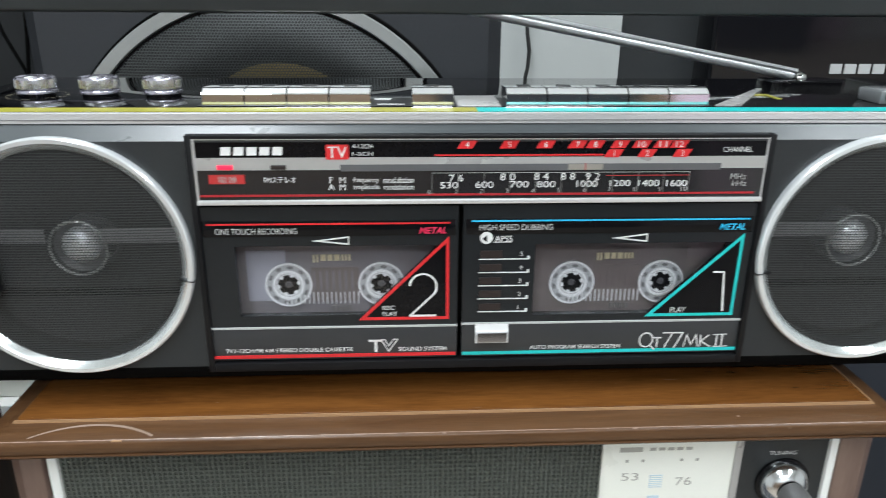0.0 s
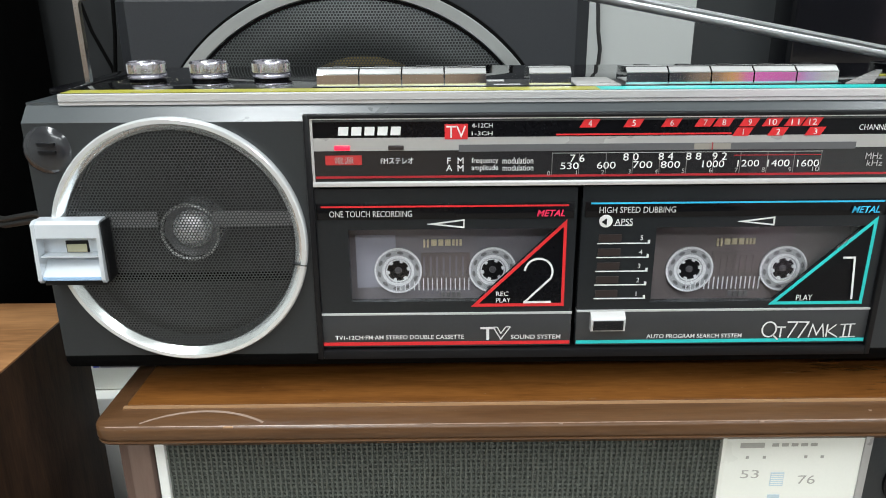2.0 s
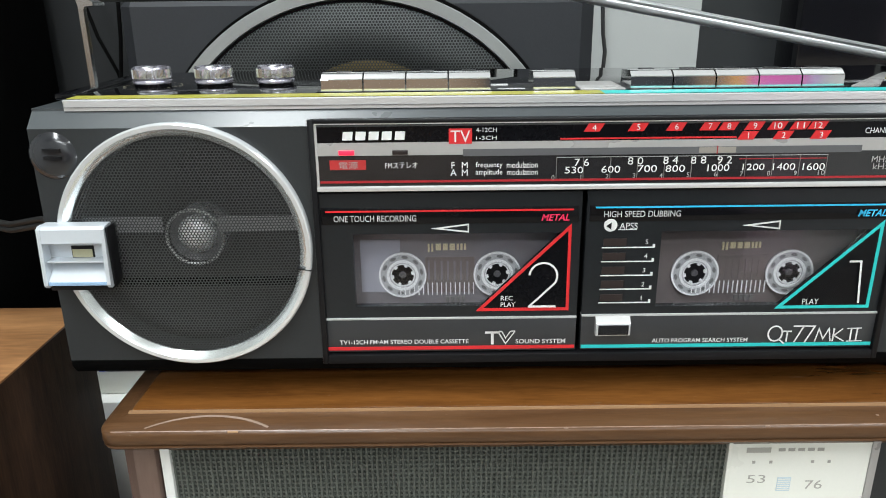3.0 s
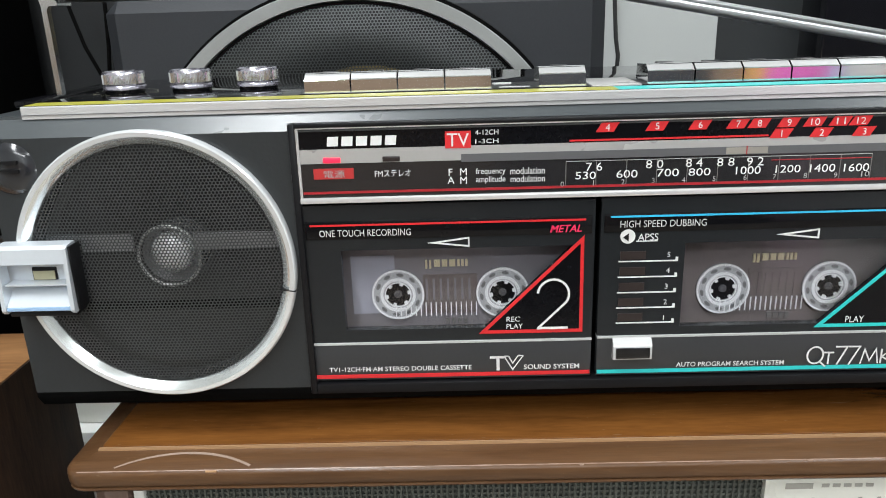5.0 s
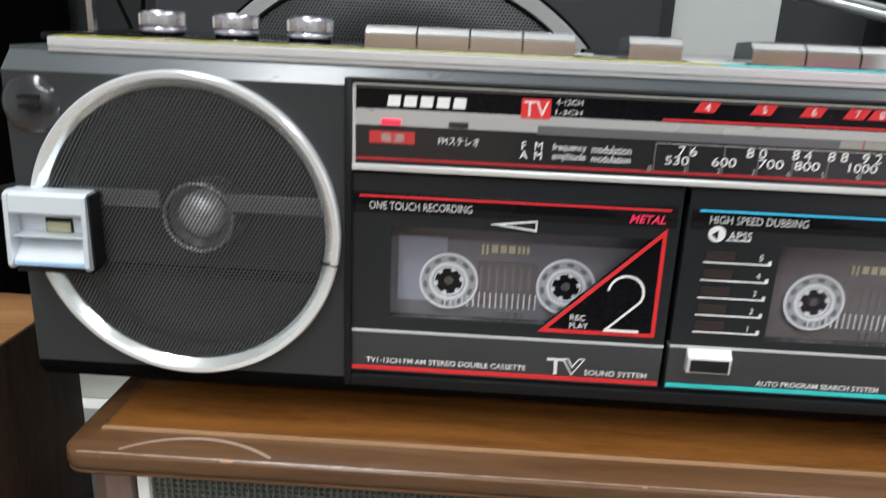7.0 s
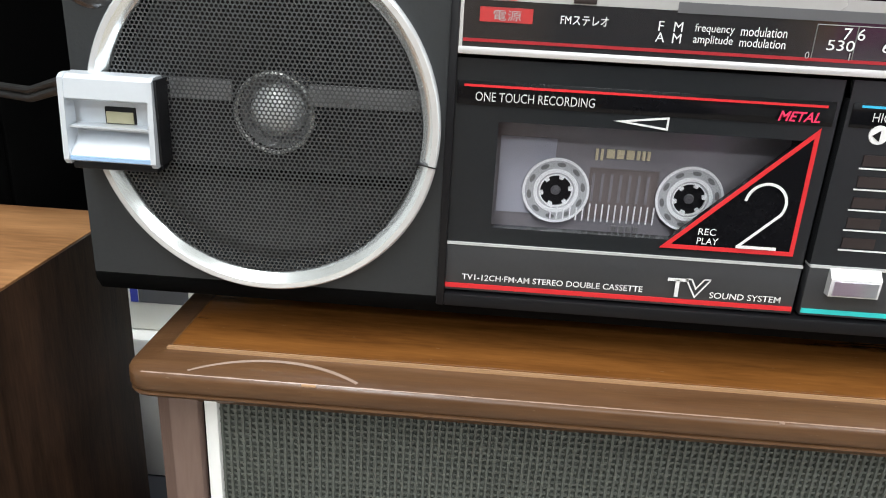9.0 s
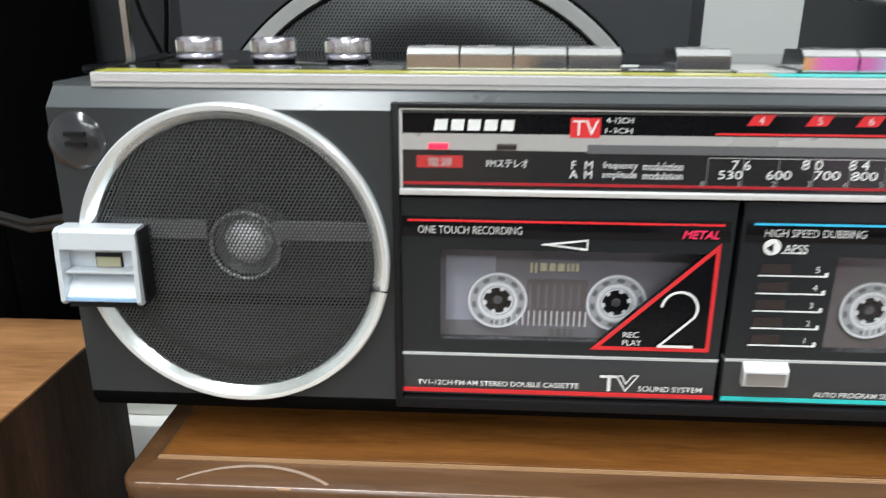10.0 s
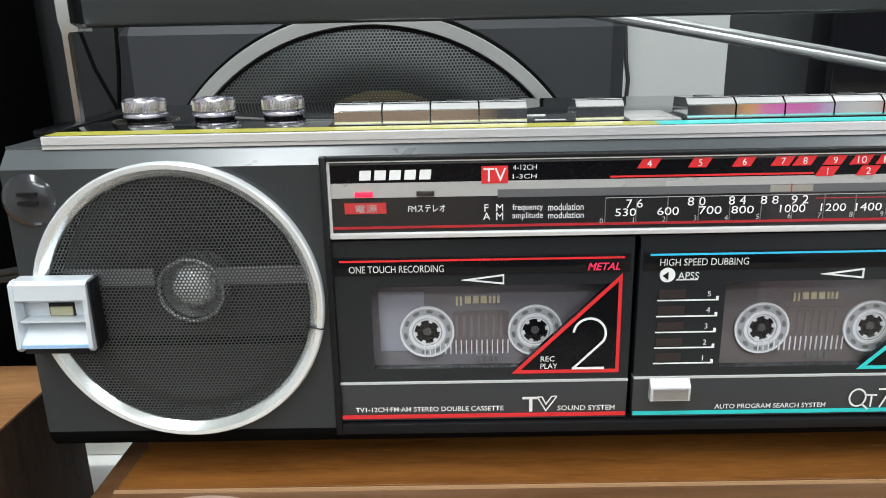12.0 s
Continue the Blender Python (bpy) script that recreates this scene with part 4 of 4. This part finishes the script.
# ---- cassette doors ----
def door(x0, x1, z0, z1, wx0, wx1, wz0, wz1, tri, zl, line, la):
    """A door: black frame with a window opening, grey foot strip, coloured lines and a corner triangle."""
    d = holder("cassette_door", (0, 0, 0), "", "")
    d.parent = boom
    d["label"] = la
    bm = B()
    for q in ((x0, x1, wz1, z1), (x0, x1, zl, wz0), (x0, wx0, wz0, wz1), (wx1, x1, wz0, wz1)):
        box(bm, q[0], q[1], 0.0008, 0.0045, q[2], q[3])
    part("door_frame", bm, door_black, d)
    part("door_foot", box(B(), x0, x1, 0.0004, 0.0045, z0, zl - 0.0008, 0.0003), door_grey, d)
    part("foot_edge", box(B(), x0, x1, 0.0000, 0.0045, zl - 0.0008, zl), silver_paint, d)
    part("door_head", extrude_x(B(), [(0.0008, z1 - 0.0052), (0.0040, z1), (0.0060, z1), (0.0060, z1 - 0.0052)], x0, x1), door_black, d)
    part("head_plate", box(B(), x0 + 0.0012, x1 - 0.0012, 0.0004, 0.0020, z1 - 0.0133, z1 - 0.0062, 0.0002), gloss_black, d, "glossy black strip behind the lettering")
    w = part("window", box(B(), wx0 - 0.001, wx1 + 0.001, 0.0016, 0.0026, wz0 - 0.001, wz1 + 0.001), window_clear, d, "clear smoked plastic window")
    w.visible_shadow = False
    (ax, az), (bx, bz), (cx, cz) = tri
    part("corner_plate", prism(B(), tri, 0.0006, 0.0030), gloss_black, d)
    g = Vector(((ax + bx + cx) / 3, (az + bz + cz) / 3))
    t = 0.0013

    def inset(p, a, b):
        p, u, v = Vector(p), (Vector(a) - Vector(p)).normalized(), (Vector(b) - Vector(p)).normalized()
        s = math.sqrt((1 - u.dot(v)) / 2)
        return p + (u + v).normalized() * t / s

    o = [Vector(p) for p in tri]
    i = [inset(tri[0], tri[1], tri[2]), inset(tri[1], tri[2], tri[0]), inset(tri[2], tri[0], tri[1])]
    bm = B()
    for k in range(3):
        j = (k + 1) % 3
        prism(bm, [o[k], o[j], i[j], i[k]], 0.0003, 0.0007)
    part("triangle_line", bm, line, d)
    return d


d2 = door(-0.1300, -0.0191, 1.0225, 1.0954, -0.1160, -0.0262, 1.0443, 1.0775, [(-0.0231, 1.0815), (-0.0635, 1.0418), (-0.0228, 1.0418)], 1.0390, red_mat, "black cassette door with red lines")
d1 = door(-0.0169, 0.1132, 1.0225, 1.0956, 0.0153, 0.1070, 1.0430, 1.0774, [(0.1091, 1.0817), (0.0677, 1.0415), (0.1089, 1.0415)], 1.0396, teal_mat, "black cassette door with teal lines")
for d, m, x0, x1, z0, z1 in ((d2, red_mat, -0.1269, -0.0227, 1.0874, 1.0881), (d2, red_mat, -0.1297, -0.0195, 1.0235, 1.0250), (d1, teal_glare, -0.0134, 0.1104, 1.0881, 1.0888), (d1, teal_mat, -0.0166, 0.1128, 1.0234, 1.0249)):
    part("colour_line", box(B(), x0, x1, 0.0001, 0.002, z0, z1), m, d)
for d, x in ((d2, -0.0824), (d1, 0.0493)):
    o, i = [(x, 1.0799), (x + 0.0158, 1.0780), (x + 0.0158, 1.0819)], [(x + 0.0040, 1.0799), (x + 0.0153, 1.0786), (x + 0.0153, 1.0813)]
    bm = B()
    for k in range(3):
        j = (k + 1) % 3
        prism(bm, [o[k], o[j], i[j], i[k]], 0.0003, 0.0009)
    part("arrow", bm, ink_mat, d)
for i in range(5):
    z = 1.0450 + i * 0.00638
    x = 0.0128
    part("track_line", box(B(), -0.0098, x, 0.0004, 0.0020, z - 0.0002, z + 0.0002), ink_mat, d1)
    part("track_end", box(B(), x - 0.0009, x, 0.0004, 0.0020, z + 0.0002, z + 0.0014), ink_mat, d1)
    part("track_lamp", box(B(), -0.0092, 0.0005, 0.0004, 0.0020, z + 0.0008, z + 0.0040), led_dark, d1)
part("apss_disc", turned(B(), [(0.0001, 0), (0.0028, 0), (0.0028, 0.001)], (-0.0067, 0.0003, 1.0806), n=32), ink_mat, d1)
part("apss_wedge", prism(B(), [(-0.0086, 1.0803), (-0.0064, 1.0819), (-0.0064, 1.0787)], 0.0001, 0.0006), case_black, d1)
part("apss_underline", box(B(), -0.0034, 0.0046, 0.0004, 0.0020, 1.0784, 1.0787), ink_mat, d1)
eb = part("eject_button", extrude_x(B(), [(0.004, 1.0392), (0.0, 1.0391), (-0.0024, 1.0366), (-0.0026, 1.0362), (-0.0024, 1.0306), (0.004, 1.0306)], -0.0109, 0.0043), lip_white, boom, "small silver button")
part("button_face", extrude_x(B(), [(-0.0030, 1.0312), (-0.00284, 1.0357), (-0.0022, 1.0357), (-0.0022, 1.0312)], -0.0099, 0.0034), button_mirror, eb, "mirror-like metal button face")

ink, red, teal = ink_mat, red_mat, teal_mat
door2, door1 = d2, d1
word("TV", -0.0741, -0.0661, 1.1167, 1.1215, ink, dial)
word("4-12CH", -0.0638, -0.0554, 1.1207, 1.1225, ink, dial)
word("1-3CH", -0.0638, -0.0554, 1.1176, 1.1192, ink, dial)
word("CHANNEL", 0.0936, 0.1063, 1.1186, 1.1209, ink, dial)
word("電源", -0.1199, -0.1121, 1.1062, 1.1090, ink_soft, dial)
word("FMステレオ", -0.1010, -0.0877, 1.1061, 1.1087, ink, dial)
word("F", -0.0740, -0.0722, 1.1059, 1.1085, ink, dial)
word("M", -0.0696, -0.0671, 1.1059, 1.1085, ink, dial)
word("A", -0.0740, -0.0720, 1.1029, 1.1055, ink, dial)
word("M", -0.0696, -0.0671, 1.1028, 1.1054, ink, dial)
word("frequency", -0.0638, -0.0529, 1.1056, 1.1084, ink, dial)
word("modulation", -0.0511, -0.0385, 1.1058, 1.1084, ink, dial)
word("amplitude", -0.0638, -0.0529, 1.1025, 1.1054, ink, dial)
word("modulation", -0.0510, -0.0384, 1.1029, 1.1053, ink, dial)
word("7 6", -0.0234, -0.0175, 1.1063, 1.1094, ink, dial)
word("8 0", -0.0016, 0.0047, 1.1067, 1.1098, ink, dial)
word("8 4", 0.0129, 0.0190, 1.1068, 1.1099, ink, dial)
word("8 8", 0.0242, 0.0305, 1.1068, 1.1098, ink, dial)
word("9 2", 0.0350, 0.0411, 1.1067, 1.1098, ink, dial)
word("530", -0.0272, -0.0197, 1.1033, 1.1061, ink, dial)
word("600", -0.0122, -0.0045, 1.1034, 1.1063, ink, dial)
word("700", 0.0026, 0.0106, 1.1035, 1.1064, ink, dial)
word("800", 0.0141, 0.0221, 1.1035, 1.1063, ink, dial)
word("1000", 0.0313, 0.0403, 1.1036, 1.1065, ink, dial)
word("1200", 0.0457, 0.0547, 1.1038, 1.1066, ink, dial)
word("1400", 0.0581, 0.0673, 1.1037, 1.1066, ink, dial)
word("1600", 0.0704, 0.0795, 1.1036, 1.1065, ink, dial)
word("0", -0.0327, -0.0313, 1.1007, 1.1026, ink_soft, dial)
word("1", -0.0210, -0.0200, 1.1008, 1.1028, ink_soft, dial)
word("2", -0.0104, -0.0090, 1.1010, 1.1029, ink_soft, dial)
word("3", 0.0007, 0.0021, 1.1012, 1.1031, ink_soft, dial)
word("4", 0.0118, 0.0132, 1.1011, 1.1030, ink_soft, dial)
word("5", 0.0229, 0.0243, 1.1013, 1.1032, ink_soft, dial)
word("6", 0.0342, 0.0356, 1.1014, 1.1034, ink_soft, dial)
word("7", 0.0449, 0.0463, 1.1014, 1.1033, ink_soft, dial)
word("8", 0.0560, 0.0575, 1.1015, 1.1035, ink_soft, dial)
word("9", 0.0670, 0.0684, 1.1015, 1.1034, ink_soft, dial)
word("10", 0.0770, 0.0799, 1.1016, 1.1036, ink_soft, dial)
word("MHz", 0.0983, 0.1052, 1.1066, 1.1092, ink_soft, dial)
word("kHz", 0.0993, 0.1058, 1.1037, 1.1061, ink_soft, dial)
word("ONE TOUCH RECORDING", -0.1234, -0.0887, 1.0834, 1.0861, ink_mid, door2)
word("METAL", -0.0362, -0.0244, 1.0831, 1.0860, pink_red, door2)
word("REC", -0.0527, -0.0474, 1.0470, 1.0491, ink, door2)
word("PLAY", -0.0527, -0.0463, 1.0440, 1.0461, ink, door2)
word("TV1-12CH·FM·AM STEREO DOUBLE CASSETTE", -0.1239, -0.0667, 1.0266, 1.0286, ink, door2)
word("SOUND SYSTEM", -0.0458, -0.0237, 1.0262, 1.0283, ink, door2)
word("HIGH SPEED DUBBING", -0.0099, 0.0223, 1.0843, 1.0870, ink_mid, door1)
word("METAL", 0.0968, 0.1085, 1.0835, 1.0865, teal_glare, door1)
word("APSS", -0.0031, 0.0046, 1.0790, 1.0818, ink, door1)
word("5", 0.0081, 0.0098, 1.0722, 1.0743, ink, door1)
word("4", 0.0081, 0.0099, 1.0658, 1.0679, ink, door1)
word("3", 0.0079, 0.0096, 1.0594, 1.0615, ink, door1)
word("2", 0.0079, 0.0096, 1.0529, 1.0550, ink, door1)
word("1", 0.0079, 0.0091, 1.0464, 1.0485, ink, door1)
word("PLAY", 0.0791, 0.0862, 1.0436, 1.0463, ink, door1)
word("AUTO PROGRAM SEARCH SYSTEM", 0.0148, 0.0574, 1.0259, 1.0279, ink, door1)


def stroke(name, pts, w, mat, parent, y=-0.0003):
    """A flat line of even width along points (x, z)."""
    bm = B()
    n = len(pts)
    lr = []
    for i, p in enumerate(pts):
        p = Vector(p)
        a = (p - Vector(pts[i - 1])).normalized() if i else None
        b = (Vector(pts[i + 1]) - p).normalized() if i < n - 1 else None
        na, nb = (Vector((-v.y, v.x)) if v is not None else None for v in (a, b))
        m = nb if na is None else na if nb is None else (na + nb).normalized()
        k = w / 2 / max(0.35, m.dot(na if na is not None else nb))
        lr.append((bm.verts.new((p.x + m.x * k, y, p.y + m.y * k)), bm.verts.new((p.x - m.x * k, y, p.y - m.y * k))))
    for q, r in zip(lr, lr[1:]):
        bm.faces.new((q[0], q[1], r[1], r[0]))
    return part(name, bm, mat, parent)


stroke("letter_stroke", [(0.0712, 1.0271), (0.0739, 1.0246)], 0.00070, ink, d1)
stroke("letter_stroke", [(0.0723, 1.0308), (0.0767, 1.0307)], 0.00070, ink, d1)
stroke("letter_stroke", [(0.0747, 1.0308), (0.0747, 1.0257)], 0.00070, ink, d1)
stroke("letter_stroke", [(0.0771, 1.0332), (0.0817, 1.0332), (0.0782, 1.0254)], 0.00070, ink, d1)
stroke("letter_stroke", [(0.0822, 1.0332), (0.0866, 1.0331), (0.0829, 1.0253)], 0.00070, ink, d1)
stroke("letter_stroke", [(0.0874, 1.0256), (0.0886, 1.0318), (0.0909, 1.0269), (0.0930, 1.0319), (0.0943, 1.0257)], 0.00060, ink, d1)
stroke("letter_stroke", [(0.0953, 1.0319), (0.0953, 1.0257)], 0.00070, ink, d1)
stroke("letter_stroke", [(0.0992, 1.0318), (0.0956, 1.0285), (0.1004, 1.0256)], 0.00060, ink, d1)
stroke("letter_stroke", [(0.1030, 1.0318), (0.1030, 1.0259)], 0.00070, ink, d1)
stroke("letter_stroke", [(0.1056, 1.0318), (0.1056, 1.0258)], 0.00070, ink, d1)
stroke("letter_stroke", [(0.1010, 1.0318), (0.1076, 1.0320)], 0.00050, ink, d1)
stroke("letter_stroke", [(0.1015, 1.0256), (0.1085, 1.0258)], 0.00050, ink, d1)
stroke("letter_stroke", [(0.0694 + 0.0031 * math.cos(radians(a)), 1.0297 + 0.0036 * math.sin(radians(a))) for a in range(0, 361, 15)], 0.0007, ink, d1)
stroke("letter_stroke", [(-0.0594, 1.0317), (-0.0529, 1.0317)], 0.00105, ink, d2)
stroke("letter_stroke", [(-0.0562, 1.0316), (-0.0561, 1.0259)], 0.00125, ink, d2)
stroke("letter_stroke", [(-0.0537, 1.0321), (-0.0503, 1.0262), (-0.0461, 1.0323)], 0.00050, ink, d2)
stroke("letter_stroke", [(-0.0519, 1.0321), (-0.0503, 1.0290), (-0.0481, 1.0323)], 0.00050, ink, d2)
stroke("letter_stroke", [(-0.0537, 1.0321), (-0.0519, 1.0321)], 0.00050, ink, d2)
stroke("letter_stroke", [(-0.0481, 1.0323), (-0.0461, 1.0323)], 0.00050, ink, d2)
arc = [(-0.0345 + 0.0060 * math.cos(radians(a)), 1.0581 + 0.0061 * math.sin(radians(a))) for a in range(175, -41, -9)]
stroke("numeral", arc + [(-0.0402, 1.0441)], 0.0009, ink, d2)
stroke("numeral", [(-0.0408, 1.0440), (-0.0286, 1.0440)], 0.0010, ink, d2, -0.00035)
stroke("numeral", [(0.0968, 1.0634), (0.1018, 1.0634), (0.1036, 1.0440)], 0.0009, ink, d1)


# ---- cassettes ----
def cassette(x, z, shell, y=0.0130, panel=False):
    """A see-through cassette standing upside down in its well: shell, two toothed reels, ruler marks."""
    c = holder("cassette", (x, y, z), "smoky clear compact cassette inside the door", "cassette", "cassettes in the boombox")
    part("shell", box(B(), x - 0.0502, x + 0.0502, y + 0.0015, y + 0.0090, z - 0.029, z + 0.0345, 0.001), shell, c)
    if panel:
        part("shell_panel", box(B(), x - 0.0400, x - 0.0222, y + 0.00105, y + 0.003, z - 0.0085, z + 0.0165), shell_pale, c, "paler clear panel")
    part("tape_window", box(B(), x - 0.0110, x + 0.0110, y + 0.0011, y + 0.003, z - 0.0090, z + 0.0080), tape_brown, c)
    for s in (-0.02125, 0.02125):
        bm = B()
        turned(bm, [(0.0104, 0.0016), (0.0107, 0.0), (0.0104, -0.0003), (0.0072, -0.0003), (0.0070, -0.0006), (0.0062, -0.0006), (0.0060, -0.0002), (0.0050, -0.0002), (0.0050, 0.0030)], (x + s, y, z), n=60)
        reel = part("reel", bm, reel_grey, c, "white toothed reel")
        for r0, r1, h in ((0.0099, 0.0107, -0.0005), (0.0060, 0.0072, -0.0008), (0.0050, 0.0054, -0.0004)):
            part("reel_rim", turned(B(), [(r1, 0.0002), (r1, h), (r0, h), (r0, 0.0002)], (x + s, y, z), n=60), reel_white, reel)
        for k in range(6):
            a = 2 * math.pi * k / 6 + 0.2
            u, v = Vector((math.cos(a), math.sin(a))), Vector((-math.sin(a), math.cos(a)))
            o = Vector((x + s, z))
            part("tooth", prism(B(), [o + u * 0.0055 - v * 0.0009, o + u * 0.0055 + v * 0.0009, o + u * 0.0040 + v * 0.0006, o + u * 0.0040 - v * 0.0006], y - 0.0005, y + 0.0004), reel_white, reel)
        for k in range(10):
            a = 2 * math.pi * (k + 0.3) / 10
            u, v = Vector((math.cos(a), math.sin(a))), Vector((-math.sin(a), math.cos(a)))
            o = Vector((x + s, z)) + u * 0.0086
            part("reel_hole", prism(B(), [o + v * (0.0015 * math.cos(b)) + u * (0.00075 * math.sin(b)) for b in (0, 0.785, 1.57, 2.356, 3.1416, 3.927, 4.712, 5.498)], y - 0.00045, y - 0.0002), reel_hole, c)
        part("spindle_hole", turned(B(), [(0.0001, 0.0006), (0.0053, 0.0006)], (x + s, y, z), n=32), case_black, c)
        part("spindle", turned(B(), [(0.0001, -0.0006), (0.0014, -0.0004), (0.0016, 0.0005)], (x + s, y, z), n=20), slot_grey, c)
    for k in range(7):
        part("tape_streak", box(B(), x - 0.0100 + k * 0.0029, x - 0.0100 + k * 0.0029 + 0.0009, y + 0.0008, y + 0.0013, z - 0.0030, z + 0.0062), shell, c)
    for k in range(17):
        part("ruler_mark", box(B(), x - 0.0225 + k * 0.00205, x - 0.0225 + k * 0.00205 + 0.00044, y - 0.0012, y - 0.0008, z - 0.0092, z - 0.0034 if k > 4 else z - 0.0050), reel_white, c)
    bm = B()
    for u, w, h in ((-0.0098, 0.0008, 0.0036), (-0.0082, 0.0008, 0.0036), (-0.0063, 0.0024, 0.0028), (-0.0031, 0.0022, 0.0028), (-0.0001, 0.0024, 0.0028), (0.0031, 0.0010, 0.0028), (0.0047, 0.0010, 0.0028), (0.0063, 0.0010, 0.0028)):
        box(bm, x + u, x + u + w, y + 0.0006, y + 0.0016, z + 0.0142 - h, z + 0.0142)
    part("brand_mark", bm, gold_ink, c, "row of gold marks")
    bm = B()
    for k in range(4):
        box(bm, x - 0.0020 + k * 0.0024, x - 0.0020 + k * 0.0024 + 0.0016, y + 0.0006, y + 0.0016, z - 0.0138, z - 0.0110)
    part("type_mark", bm, ink_dim, c)


cassette(-0.0746, 1.0543, shell_glare, panel=True)
cassette(0.0568, 1.0537, shell_smoke)

# numerals on the wooden radio's dial
word("53", 0.0608, 0.0693, 0.9593, 0.9637, cream_ink, dial_r, y=RF - 0.0006)
word("76", 0.0878, 0.0959, 0.9558, 0.9605, cream_ink, dial_r, y=RF - 0.0006)
word("TUNING", 0.1335, 0.1468, 0.9710, 0.9732, ink_mat, radio, y=RF + 0.0007)
part("dial_patch", box(B(), 0.0749, 0.0811, RF - 0.0006, RF, 0.9549, 0.9622), blue_ink, dial_r)
part("dial_badge", box(B(), 0.0590, 0.0700, RF - 0.0006, RF, 0.9756, 0.9782), cream_ink, dial_r)
part("dial_patch", box(B(), 0.0749, 0.0805, RF - 0.0006, RF, 0.9440, 0.9500), blue_ink, dial_r)
for i in range(5):
    part("brand_mark", box(B(), 0.0735 + i * 0.0044, 0.0765 + i * 0.0044, RF - 0.0006, RF, 0.9762, 0.9778), cream_ink, dial_r)
for i in range(6):
    part("patch_line", box(B(), 0.0752, 0.0808, RF - 0.0008, RF, 0.9556 + i * 0.0011, 0.9560 + i * 0.0011), cream, dial_r)
for x in (0.0622, 0.0700, 0.0890, 0.0966):
    part("dial_dot", box(B(), x, x + 0.0014, RF - 0.0006, RF, 0.9698, 0.9712), cream_ink, dial_r)
set_words()
